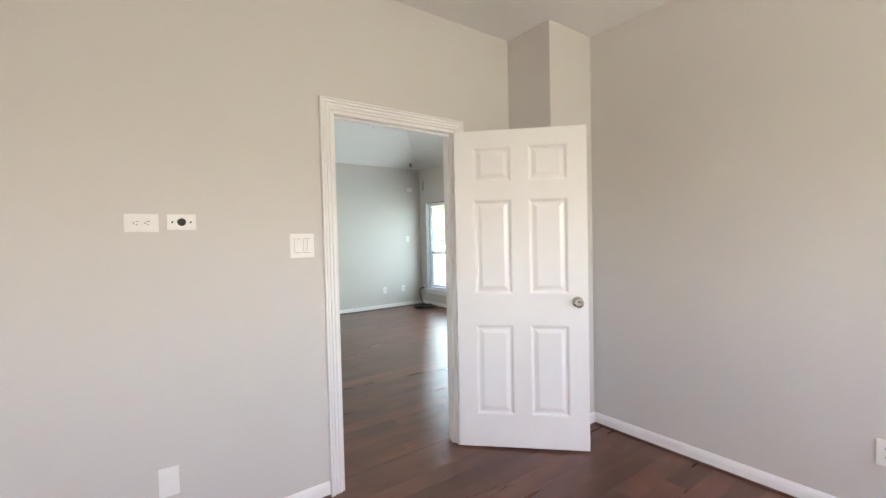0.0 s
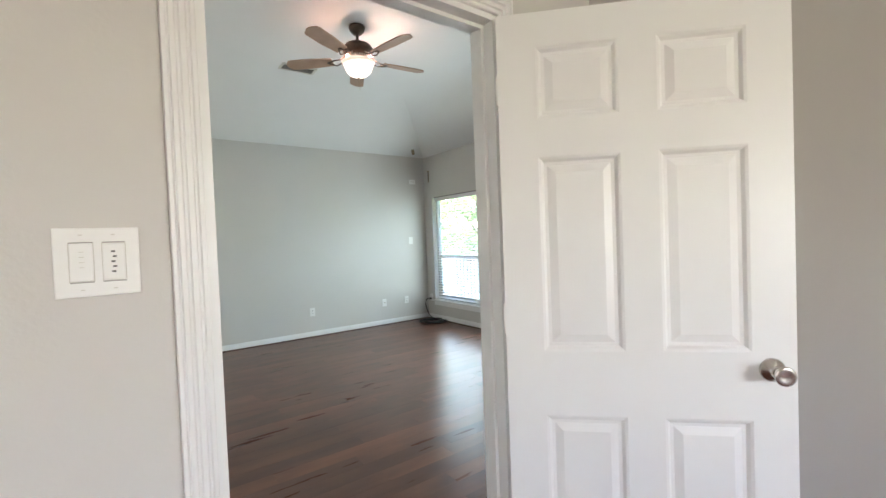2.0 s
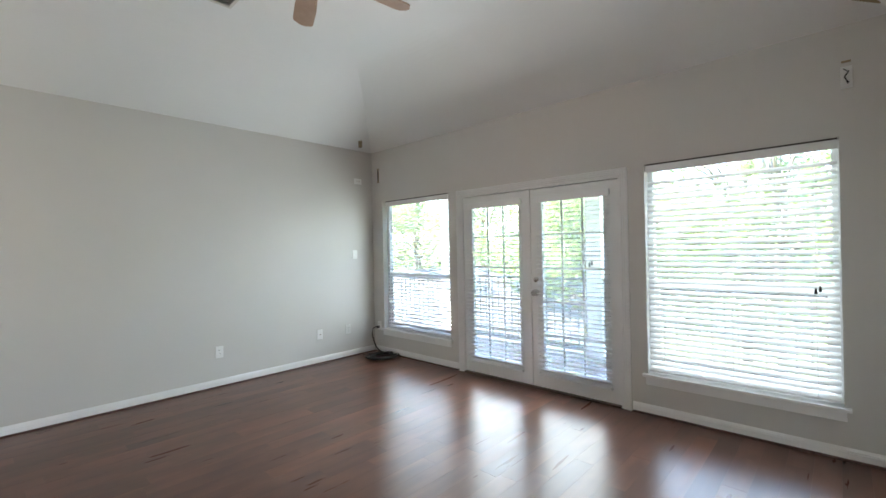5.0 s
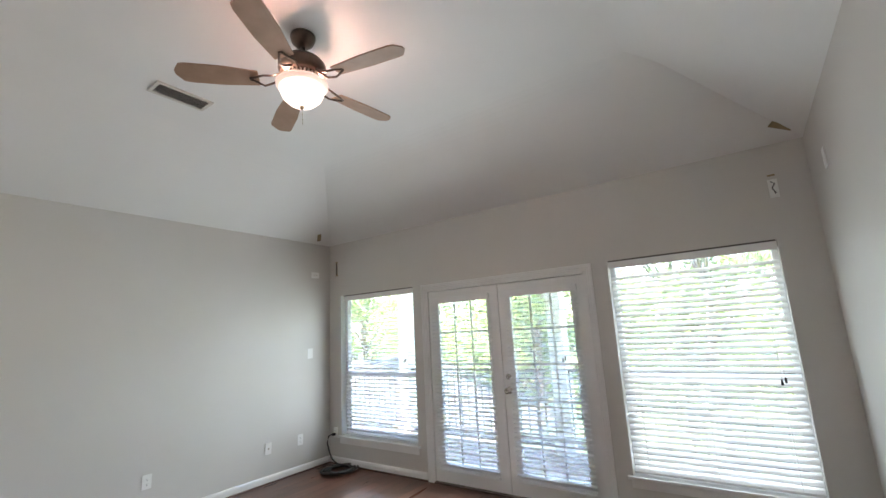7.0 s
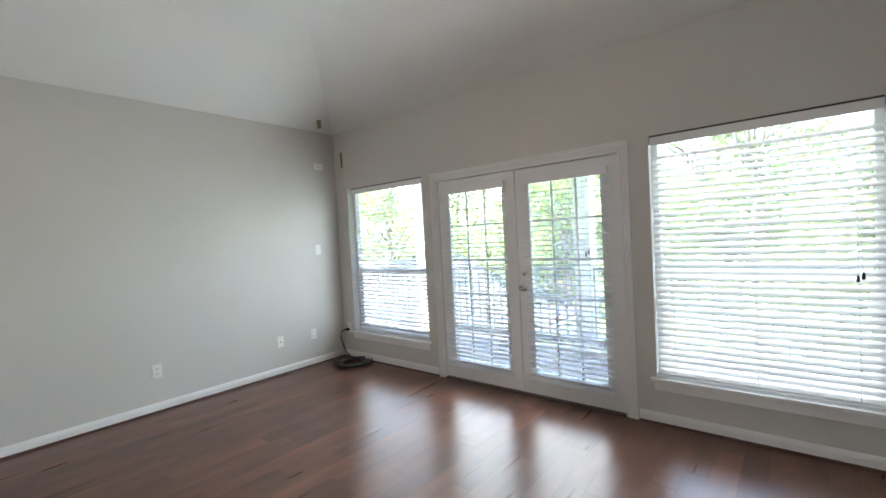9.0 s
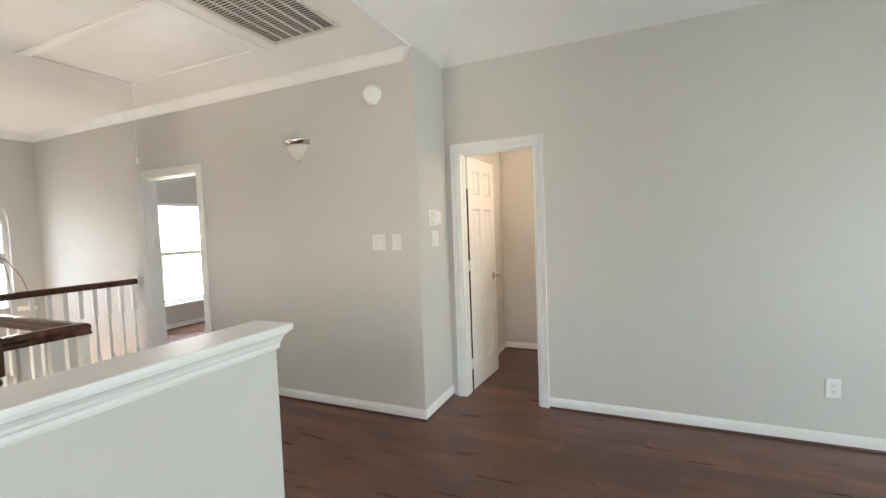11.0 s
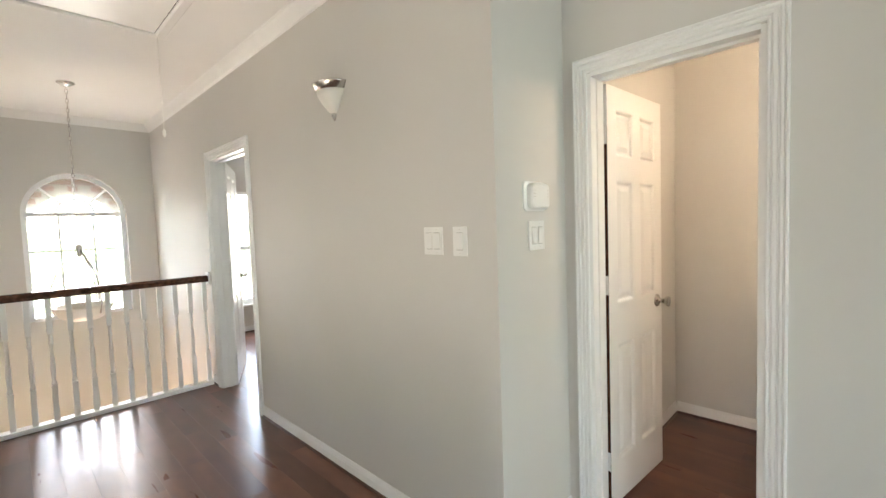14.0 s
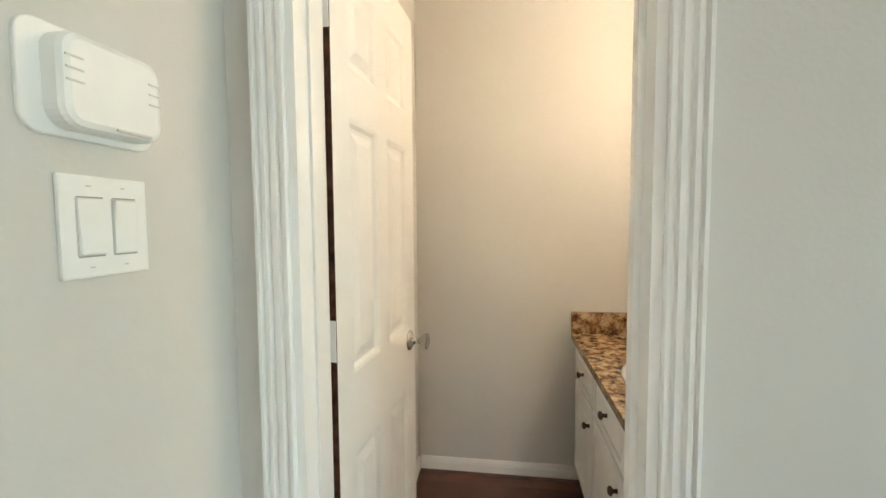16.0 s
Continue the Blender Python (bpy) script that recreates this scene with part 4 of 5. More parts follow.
lathe(bm, [(0.040, 0.42), (0.046, 0.43), (0.046, 0.45), (0.030, 0.47), (0.036, 0.52), (0.043, 0.60), (0.036, 0.68), (0.030, 0.71), (0.044, 0.725), (0.047, 0.74), (0.036, 0.755), (0.036, 0.765), (0.047, 0.775), (0.047, 0.795), (0.036, 0.805), (0.036, 0.815), (0.047, 0.825), (0.047, 0.84), (0.038, 0.85), (0.038, 0.862)], 24, Matrix.Translation((-0.70, 4.54, 0)))
lathe(bm, [(0.042, 1.045), (0.044, 1.055), (0.030, 1.062), (0.024, 1.075), (0.040, 1.082), (0.040, 1.09), (0.026, 1.096), (0.022, 1.104), (0.034, 1.115), (0.046, 1.135), (0.049, 1.152), (0.044, 1.170), (0.026, 1.186), (0.002, 1.190)], 24, Matrix.Translation((-0.70, 4.54, -0.036)))
part("newel_post", bm, M_RAIL, guard, "dark turned newel post with a ball finial")
part("shoe_rail", box_bm(-1.685, 4.845, 0.0, -0.66, 4.915, 0.03, 0.004), M_TRIM, guard)
for x in [-1.60 + 0.115 * i for i in range(9)]:
    o = new("baluster", BAL)
    o.parent = guard
    o.location = (x, 4.88, 0)
for y in (4.66, 4.77):
    o = new("baluster", BAL)
    o.parent = guard
    o.location = (-0.70, y, 0)


# ---- ceiling things ----
fan = thing("ceiling_fan", pose(2.455, 4.335, TRAY), "five-blade ceiling fan with bronze motor and a lit glass bowl", "ceiling fan")
bm = bmesh.new()
lathe(bm, [(0.004, 0), (0.068, 0), (0.070, -0.015), (0.060, -0.045), (0.034, -0.070), (0.018, -0.076)][::-1], 28)
part("canopy", bm, M_BRONZE, fan, "dark bronze canopy at the ceiling")
part("downrod", tube(bmesh.new(), [(0, 0, -0.07), (0, 0, -0.15)], 0.013, 14), M_BRONZE, fan)
bm = bmesh.new()
lathe(bm, [(0.018, -0.125), (0.040, -0.130), (0.052, -0.150), (0.110, -0.165), (0.128, -0.190), (0.130, -0.225), (0.116, -0.250), (0.085, -0.262), (0.004, -0.264)], 36)
part("motor_housing", bm, M_BRONZE, fan)
bm = bmesh.new()
for i in range(30):
    a = 2 * math.pi * i / 30
    m = Matrix.Rotation(a, 4, "Z")
    box(bm, 0.060, -0.004, -0.296, 0.104, 0.004, -0.262, m=m)
lathe(bm, [(0.055, -0.262), (0.060, -0.300), (0.004, -0.302)], 24)
part("vent_ring", bm, M_GRILLE, fan, "ribbed cream light-kit ring")
bm = bmesh.new()
lathe(bm, [(0.004, -0.296), (0.130, -0.298), (0.140, -0.304), (0.138, -0.318), (0.122, -0.330), (0.004, -0.331)], 40)
part("bowl_rim", bm, M_BULB_RIM, fan, "pink-tinted glass rim of the bowl")
bm = bmesh.new()
lathe(bm, [(0.004, -0.3315), (0.121, -0.332), (0.120, -0.345), (0.105, -0.385), (0.075, -0.415), (0.035, -0.432), (0.004, -0.436)], 40)
part("bowl", bm, M_BULB, fan, "lit frosted glass bowl")
bm = bmesh.new()
lathe(bm, [(0.004, -0.434), (0.012, -0.437), (0.010, -0.448), (0.004, -0.456)][::-1], 14)
tube(bm, [(0.004, 0.0, -0.45), (0.005, 0, -0.54)], 0.0012, 6)
part("finial", bm, M_BRASS, fan)
for i in range(3):
    bulb = bpy.data.lights.new("fan_bulb", "POINT")
    bulb.energy, bulb.color, bulb.shadow_soft_size = 0.07, (1.0, 0.60, 0.48), 0.012
    a = radians(30.5 + 144 * i)
    new("fan_bulb", bulb).location = (2.455 + 0.122 * math.cos(a), 4.335 + 0.122 * math.sin(a), TRAY - 0.278)
for i in range(5):
    m = Matrix.Rotation(radians(-5.5 + 72 * i), 4, "Z")
    bm = bmesh.new()
    tilt = Matrix.Rotation(radians(11), 4, "X")
    n = 14
    out = []
    for k in range(n + 1):
        r = 0.225 + (0.635 - 0.225) * k / n
        w = 0.050 + 0.016 * min(1, k / 6) - (0.020 * max(0, (k - n + 1.6)) ** 2 if k > n - 1.6 else 0)
        out.append((r, w))
    up, dn = [], []
    for z, store in ((0.004, up), (-0.004, dn)):
        for side in (1, -1):
            store.append([bm.verts.new(m @ (Matrix.Translation((0, 0, -0.285)) @ tilt @ Vector((r, side * w, z)))) for r, w in out])
    for k in range(n):
        bm.faces.new((up[0][k], up[0][k + 1], up[1][k + 1], up[1][k]))
        bm.faces.new((dn[0][k], dn[1][k], dn[1][k + 1], dn[0][k + 1]))
        for s in (0, 1):
            bm.faces.new((up[s][k], dn[s][k], dn[s][k + 1], up[s][k + 1]))
    for k in (0, n):
        bm.faces.new((up[0][k], up[1][k], dn[1][k], dn[0][k]))
    bl = part("blade", bm, M_BLADE, fan, "light maple fan blade with rounded end")
    bm = bmesh.new()
    for s in (-1, 1):
        tube(bm, [m @ Vector(p) for p in ((0.10, 0.012 * s, -0.245), (0.15, 0.034 * s, -0.285), (0.20, 0.040 * s, -0.298 + s * 0.006), (0.235, 0.022 * s, -0.295), (0.27, 0.004 * s, -0.292))], 0.006, 8)
    part("blade_iron", bm, M_BRONZE, bl, "scrolled bronze blade arm")


def register(name, x0, y0, x1, y1, z, label, n, slats_along, border, mat, dividers=0, deep=0.006, tilt=22, cover=0.96):
    """A ceiling grille whose slats show from below."""
    v = thing(name, pose((x0 + x1) / 2, (y0 + y1) / 2, z), label, "vent")
    w, d = (x1 - x0) / 2, (y1 - y0) / 2
    bm = bmesh.new()
    for a in ((-w, -d, w, -d + border), (-w, d - border, w, d), (-w, -d + border, -w + border, d - border), (w - border, -d + border, w, d - border)):
        box(bm, a[0], a[1], -deep - 0.004, a[2], a[3], 0.0, 0.002)
    part("frame", bm, M_GRILLE, v)
    part("backing", box_bm(-w + border, -d + border, -0.0015, w - border, d - border, -0.0004), M_DUCT, v, "dark duct behind the slats")
    span = 2 * (d - border) if slats_along == "x" else 2 * (w - border)
    for i in range(n):
        c = -span / 2 + (i + 0.5) * span / n
        if slats_along == "x":
            m = Matrix.Translation((0, c, -deep * 0.6)) @ Matrix.Rotation(radians(tilt), 4, "X")
            bm = box_bm(-w + border, -0.5 * cover * span / n, -0.0008, w - border, 0.5 * cover * span / n, 0.0008, m=m)
        else:
            m = Matrix.Translation((c, 0, -deep * 0.6)) @ Matrix.Rotation(radians(38), 4, "Y")
            bm = box_bm(-0.48 * span / n, -d + border, -0.0008, 0.48 * span / n, d - border, 0.0008, m=m)
        part("slat", bm, mat, v)
    for i in range(dividers):
        c = -w + border + (i + 1) * 2 * (w - border) / (dividers + 1)
        part("divider", box_bm(c - 0.007, -d + border, -deep - 0.003, c + 0.007, d - border, -deep + 0.002), mat, v)
    return v


register("air_register", 2.13, 5.39, 2.49, 5.56, TRAY, "grey metal supply register in the tray ceiling", 9, "x", 0.022, M_REGISTER, tilt=48, cover=0.7)
register("return_grille", -0.42, 5.27, 0.13, 5.98, HALL_CEIL, "large beige return-air grille in the hall ceiling", 30, "x", 0.03, M_GRILLE, 5, tilt=22, cover=1.02)

hatch = thing("attic_hatch", pose(-1.275, 5.635, HALL_CEIL), "white framed attic ladder hatch in the hall ceiling", "hatch")
hw, hd, fwid = 0.745, 0.385, 0.07
HP = [(0, 0), (0.072, 0), (0.072, -0.010), (0.060, -0.018), (0.020, -0.014), (0.010, -0.008), (0, -0.008)]
for a, b, o in (((-hw, -hd), (hw, -hd), (0, 1)), ((hw, -hd), (hw, hd), (-1, 0)), ((hw, hd), (-hw, hd), (0, -1)), ((-hw, hd), (-hw, -hd), (1, 0))):
    part("frame", sweep(bmesh.new(), HP, (*a, 0), (*b, 0), (*o, 0), miter0=1, miter1=-1), M_TRIM, hatch)
part("panel", box_bm(-hw + 0.078, -hd + 0.078, -0.006, hw - 0.082, hd - 0.078, -0.0005), M_TRIM, hatch)
part("gap", box_bm(-hw + 0.072, -hd + 0.072, -0.0012, hw - 0.072, hd - 0.072, -0.0002), M_SLOT, hatch)
bm = bmesh.new()
tube(bm, [(-0.70, 0.33, -0.008), (-0.70, 0.332, -0.62)], 0.0016, 6)
lathe(bm, [(0.003, -0.43), (0.008, -0.437), (0.003, -0.445)][::-1], 10, Matrix.Translation((-0.70, 0.332, 0)))
lathe(bm, [(0.003, -0.605), (0.010, -0.62), (0.011, -0.645), (0.003, -0.66)][::-1], 10, Matrix.Translation((-0.70, 0.332, 0)))
part("pull_cord", bm, M_PLATE, hatch, "white pull cord with small knob")

# pendant lamp over the foyer
pend = thing("chandelier", pose(-3.46, 5.625, HALL_CEIL), "nickel foyer pendant on a long chain with curved arms", "chandelier")
bm = bmesh.new()
lathe(bm, [(0.004, 0), (0.062, 0), (0.062, -0.006), (0.035, -0.022), (0.008, -0.030)][::-1], 24)
part("canopy", bm, M_NICKEL, pend)
bm = bmesh.new()
for i in range(34):
    z = -0.035 - i * 0.039
    pts = []
    for k in range(9):
        a = 2 * math.pi * k / 8
        r = Vector((0.009 * math.cos(a), 0, 0.023 * math.sin(a)))
        if i % 2:
            r = Vector((0, r.x, r.z))
        pts.append(Vector((0, 0, z)) + r)
    tube(bm, pts, 0.0028, 6)
part("chain", bm, M_NICKEL, pend)
bm = bmesh.new()
lathe(bm, [(0.006, -1.36), (0.022, -1.37), (0.024, -1.40), (0.016, -1.42), (0.020, -1.45), (0.008, -1.47)][::-1], 18)
part("hub", bm, M_NICKEL, pend)
for i in range(3):
    a = 2 * math.pi * i / 3 + 0.5
    c, s = math.cos(a), math.sin(a)
    part("arm", tube(bmesh.new(), [(0.015 * c, 0.015 * s, -1.41), (0.07 * c, 0.07 * s, -1.47), (0.15 * c, 0.15 * s, -1.58), (0.20 * c, 0.20 * s, -1.72), (0.215 * c, 0.215 * s, -1.86), (0.19 * c, 0.19 * s, -1.95)], 0.006, 8), M_NICKEL, pend)
bm = bmesh.new()
lathe(bm, [(0.006, -2.02), (0.10, -2.01), (0.17, -1.97), (0.205, -1.90), (0.21, -1.885), (0.20, -1.885), (0.16, -1.95), (0.006, -1.99)][::-1], 32)
part("bowl", bm, M_FROST, pend, "frosted glass bowl")

# ---- wall things ----
def wall_pose(face, a, z):
    """A pose on a wall: local x along it, local -y out of it."""
    return {"far": pose(a, WALL_F, z), "bed": pose(a, DOOR_Y0, z), "hall": pose(a, HALL_Y, z), "win": pose(WALL_W, a, z, 0, 0, -90),
            "bedside": pose(2.685, a, z, 0, 0, -90), "ret": pose(HALL_X, a, z, 0, 0, 90), "liv": pose(a, DOOR_Y1, z, 0, 0, 180)}[face]


def plate(name, m, w, h, label, category, parts="", turned=False):
    p = thing(name, m @ (pose(0, 0, 0, 0, 90, 0) if turned else pose(0, 0, 0)), label, category)
    if turned:
        w, h = h, w
    part("cover", box_bm(-w / 2, -0.006, -h / 2, w / 2, -0.0003, h / 2, 0.0025), M_PLATE, p)
    if parts == "outlet":
        for dz in (-0.0195, 0.0195):
            part("receptacle", box_bm(-0.0165, -0.0085, dz - 0.014, 0.0165, -0.0055, dz + 0.014, 0.003), M_PLATE, p)
            bm = bmesh.new()
            box(bm, -0.0075, -0.0092, dz - 0.002, -0.0055, -0.0083, dz + 0.008)
            box(bm, 0.0055, -0.0092, dz - 0.002, 0.0075, -0.0083, dz + 0.006)
            lathe(bm, [(0.0028, 0), (0.0028, 0.0009)], 10, Matrix.Translation((0, -0.0083, dz - 0.008)) @ Matrix.Rotation(radians(90), 4, "X"))
            part("slots", bm, M_SLOT, p, "dark contact slots")
    elif parts.startswith("rocker"):
        n = int(parts[-1])
        for i in range(n):
            cx = (i - (n - 1) / 2) * 0.046
            part("surround", box_bm(cx - 0.0175, -0.0068, -0.0345, cx + 0.0175, -0.0058, 0.0345), M_GRILLE, p)
            part("rocker", box_bm(cx - 0.0165, -0.0105, -0.0335, cx + 0.0165, -0.0062, 0.0335, 0.002, m=Matrix.Translation((0, 0, 0)) @ Matrix.Rotation(radians(3 if i % 2 else -3), 4, "X")), M_PLATE, p)
            for dz in (-0.0352, 0.0352):
                part("slit", box_bm(cx - 0.0165, -0.0072, dz - 0.0009, cx + 0.0165, -0.0066, dz + 0.0009), M_REGISTER, p, "fine grey gap round the rocker")
            for dz in (-0.0485, 0.0485):
                part("screw", box_bm(cx - 0.0028, -0.0072, dz - 0.0009, cx + 0.0028, -0.0058, dz + 0.0009, 0.0004), M_GRILLE, p)
    elif parts == "coax":
        bm = bmesh.new()
        lathe(bm, [(0.007, 0), (0.007, 0.004), (0.0045, 0.005), (0.0045, 0.013), (0.001, 0.013)], 12, Matrix.Translation((0, -0.006, 0)) @ Matrix.Rotation(radians(90), 4, "X"))
        part("connector", bm, M_BRASS, p, "small brass coaxial connector")
    elif parts == "round":
        bm = bmesh.new()
        lathe(bm, [(0.0165, 0), (0.0165, 0.0016), (0.001, 0.0016)], 28, Matrix.Translation((0, -0.006, 0)) @ Matrix.Rotation(radians(90), 4, "X"))
        part("socket", bm, M_SLOT, p, "round black socket")
        for dz in (-0.034, 0.034):
            bm = bmesh.new()
            lathe(bm, [(0.004, 0), (0.004, 0.0016), (0.001, 0.0016)], 12, Matrix.Translation((0, -0.006, dz)) @ Matrix.Rotation(radians(90), 4, "X"))
            part("screw", bm, M_SLOT, p)
    elif parts == "jacks":
        for dx in (-0.018, 0.018):
            part("jack", box_bm(dx - 0.009, -0.0075, -0.008, dx + 0.009, -0.0055, 0.008, 0.001), M_GRILLE, p)
    if parts in ("outlet", "coax", "blank"):
        for dz in ((0,) if parts == "outlet" else (-h / 2 + 0.017, h / 2 - 0.017)):
            bm = bmesh.new()
            lathe(bm, [(0.003, 0), (0.003, 0.0008), (0.001, 0.0012)], 10, Matrix.Translation((0, -0.006, dz)) @ Matrix.Rotation(radians(90), 4, "X"))
            part("screw", bm, M_PLATE, p)
    return p


PL_W, PL_H = 0.074, 0.118
plate("wall_outlet", wall_pose("far", 2.868, 0.36), PL_W, PL_H, "white duplex outlet low on the greige wall", "outlet", "outlet")
plate("cable_outlet", wall_pose("far", 4.034, 0.357), PL_W, PL_H, "white coaxial plate painted near wall colour", "outlet", "coax")
plate("wall_outlet", wall_pose("far", 4.446, 0.36), PL_W, PL_H, "white duplex outlet near the room corner", "outlet", "outlet")
plate("blank_plate", wall_pose("far", 4.576, 1.33), 0.076, 0.118, "white blank cover plate at switch height", "wall plate", "blank")
plate("jack_plate", wall_pose("far", 4.647, 2.308), 0.118, 0.076, "white jack plate high near the ceiling", "wall plate", "jacks")
plug_outlet = plate("wall_outlet", wall_pose("win", 6.89, 0.36), PL_W, PL_H, "white duplex outlet with the black cable plugged in", "outlet", "outlet")
plate("jack_plate", wall_pose("liv", 4.29, 2.38), 0.076, 0.118, "white blank plate high on the side wall", "wall plate", "blank")
dimmer = plate("light_switch", wall_pose("bed", 0.743, 1.333), 0.122, 0.122, "white double rocker switch with a speed control beside the bedroom door", "light switch", "rocker2")
for i in range(5):
    part("mark", box_bm(0.019 + 0.002 * (i % 2), -0.0116, -0.019 + i * 0.009, 0.025 + 0.002 * (i % 2), -0.0102, -0.0165 + i * 0.009), M_SLOT, dimmer, "small black control mark")
    part("notch", box_bm(-0.026, -0.0112, -0.018 + i * 0.009, -0.019, -0.0102, -0.017 + i * 0.009), M_GRILLE, dimmer)
plate("wall_outlet", wall_pose("bed", 0.082, 1.447), 0.118, 0.076, "white duplex outlet set sideways at television height", "outlet", "outlet", True)
plate("jack_plate", wall_pose("bed", 0.2235, 1.451), 0.110, 0.068, "white sideways plate with a round black socket", "wall plate", "round", True)
plate("blank_plate", wall_pose("bed", 0.14, 0.34), 0.076, 0.125, "white blank plate low on the bedroom wall", "wall plate", "blank")
plate("wall_outlet", wall_pose("bedside", 0.072, 0.36), PL_W, PL_H, "white outlet low on the bedroom side wall", "outlet", "outlet")
plate("light_switch", wall_pose("hall", 0.018, 1.328), 0.112, 0.118, "white double rocker switch on the hall wall", "light switch", "rocker2")
plate("light_switch", wall_pose("hall", 0.172, 1.326), 0.076, 0.120, "white single rocker switch on the hall wall", "light switch", "rocker1")
plate("light_switch", wall_pose("ret", 6.745, 1.338), 0.118, 0.122, "white double rocker switch under the thermostat", "light switch", "rocker2")

plate("wall_outlet", pose(0.535, 3.69, 0.38, 0, 0, 90), PL_W, PL_H, "white duplex outlet low on the half wall", "outlet", "outlet")

th = thing("thermostat", wall_pose("ret", 6.737, 1.50), "white rounded thermostat box on a wider back plate", "thermostat")
part("back_plate", rounded_bm(0.168, 0.122, -0.006, -0.0003, 0.022, soft=0.002), M_PLATE, th)
part("cover", rounded_bm(0.134, 0.106, -0.034, -0.006, 0.024, 0.006, 0.0, soft=0.009), M_PLATE, th)
for i in range(3):
    for sx in (-0.058, 0.050):
        part("rib", box_bm(sx, -0.0352, -0.004 + i * 0.013, sx + 0.020, -0.0335, -0.002 + i * 0.013), M_GRILLE, th)
part("lip", box_bm(0.0, -0.036, -0.0475, 0.05, -0.0335, -0.0445), M_GRILLE, th)

sm = thing("smoke_detector", wall_pose("hall", 0.02, 2.425), "round white smoke detector high on the hall wall", "smoke detector")
TO_ROOM = Matrix.Rotation(radians(90), 4, "X")
bm = bmesh.new()
lathe(bm, [(0.073, 0.0003), (0.074, 0.010), (0.068, 0.014), (0.066, 0.034), (0.055, 0.044), (0.001, 0.046)], 36, TO_ROOM)
part("housing", bm, M_PLATE, sm)
bm = bmesh.new()
lathe(bm, [(0.016, 0.0455), (0.015, 0.049), (0.001, 0.049)], 20, Matrix.Translation((0.01, 0, 0.01)) @ TO_ROOM)
part("test_button", bm, M_PLATE, sm)

sc = thing("wall_sconce", wall_pose("hall", -0.715, 2.095) @ Matrix.Scale(0.78, 4), "half-bowl wall sconce of frosted glass with a nickel rim", "wall lamp")
def half_lathe(profile, m=None, seg=20):
    bm = bmesh.new()
    rings = [[bm.verts.new((r * math.cos(math.pi + math.pi * i / seg), r * 0.85 * math.sin(math.pi + math.pi * i / seg), z)) for i in range(seg + 1)] for r, z in profile]
    for a, b in zip(rings, rings[1:]):
        for i in range(seg):
            f = bm.faces.new((a[i], a[i + 1], b[i + 1], b[i]))
            f.smooth = True
    for ring in (rings[0], rings[-1]):
        bm.faces.new(ring)
    bm.faces.new([r[0] for r in rings] + [r[-1] for r in reversed(rings)])
    return bm


part("rim", half_lathe([(0.135, 0.042), (0.155, 0.085), (0.158, 0.090), (0.152, 0.094)]), M_NICKEL, sc, "polished nickel rim")
part("shade", half_lathe([(0.006, -0.115), (0.045, -0.085), (0.085, -0.04), (0.115, 0.005), (0.133, 0.045)]), M_FROST, sc, "frosted white glass half bowl")
bm = half_lathe([(0.004, -0.150), (0.014, -0.142), (0.016, -0.128), (0.022, -0.116), (0.024, -0.100)])
part("finial", bm, M_NICKEL, sc)

# loose wiring and brackets left from loudspeakers
def bracket(m, label):
    b = thing("speaker_bracket", m, label, "bracket")
    part("bar", box_bm(-0.024, -0.010, -0.075, 0.024, -0.0005, 0.075, 0.003), M_BRASS, b)
    part("hole", box_bm(-0.006, -0.0075, -0.012, 0.006, -0.0055, 0.012, 0.001), M_SLOT, b)
    for dz in (-0.06, 0.06):
        bm = bmesh.new()
        lathe(bm, [(0.005, 0.006), (0.004, 0.009), (0.001, 0.0095)], 10, Matrix.Translation((0, 0, dz)) @ TO_ROOM)
        part("screw", bm, M_NICKEL, b)
    return b


slope_far = math.degrees(math.atan2(TRAY - CEIL, 1.08))
slope_win = math.degrees(math.atan2(TRAY - CEIL, 0.97))
bracket(pose(4.60, WALL_F - 0.135, CEIL + 0.135 * (TRAY - CEIL) / 1.08 - 0.001, 0, 0, 0) @ pose(0, 0, 0, 90 - slope_far, 0, 0) @ pose(0, 0, 0, 0, -35, 0), "small tan metal bracket screwed to the ceiling slope")
bracket(pose(WALL_W - 0.145, 2.13, CEIL + 0.145 * (TRAY - CEIL) / 0.97 - 0.001, 0, 0, -90) @ pose(0, 0, 0, 90 - slope_win, 0, 0) @ pose(0, 0, 0, 0, -55, 0), "small tan metal bracket on the ceiling by the side wall")
bx = thing("cable_box", wall_pose("win", 6.858, 2.39), "narrow open cable cutout with a metal strap", "wall box")
part("strap", box_bm(-0.013, -0.007, -0.09, 0.013, -0.0004, 0.09, 0.002), M_BRASS, bx)
part("opening", box_bm(-0.009, -0.0085, -0.07, 0.009, -0.0065, 0.07), M_SLOT, bx)
for dz in (-0.088, 0.088):
    part("tab", box_bm(-0.024, -0.009, dz - 0.006, 0.024, -0.0005, dz + 0.006, 0.001), M_BRASS, bx)
bx = thing("cable_box", wall_pose("win", 2.23, 2.40), "open white cable box with loose wires", "wall box")
part("body", box_bm(-0.028, -0.010, -0.075, 0.028, -0.0004, 0.060, 0.003), M_PLATE, bx)
part("tab", box_bm(-0.022, -0.006, 0.085, 0.022, -0.0005, 0.097, 0.001), M_BRASS, bx)
bm = bmesh.new()
tube(bm, [(-0.012, -0.011, 0.045), (0.010, -0.022, 0.02), (-0.010, -0.018, -0.01), (0.012, -0.014, -0.045)], 0.0028, 7)
tube(bm, [(0.012, -0.011, 0.03), (-0.008, -0.024, 0.0), (0.006, -0.012, -0.05)], 0.0024, 7)
part("wire", bm, M_CABLE, bx, "loose dark wires")

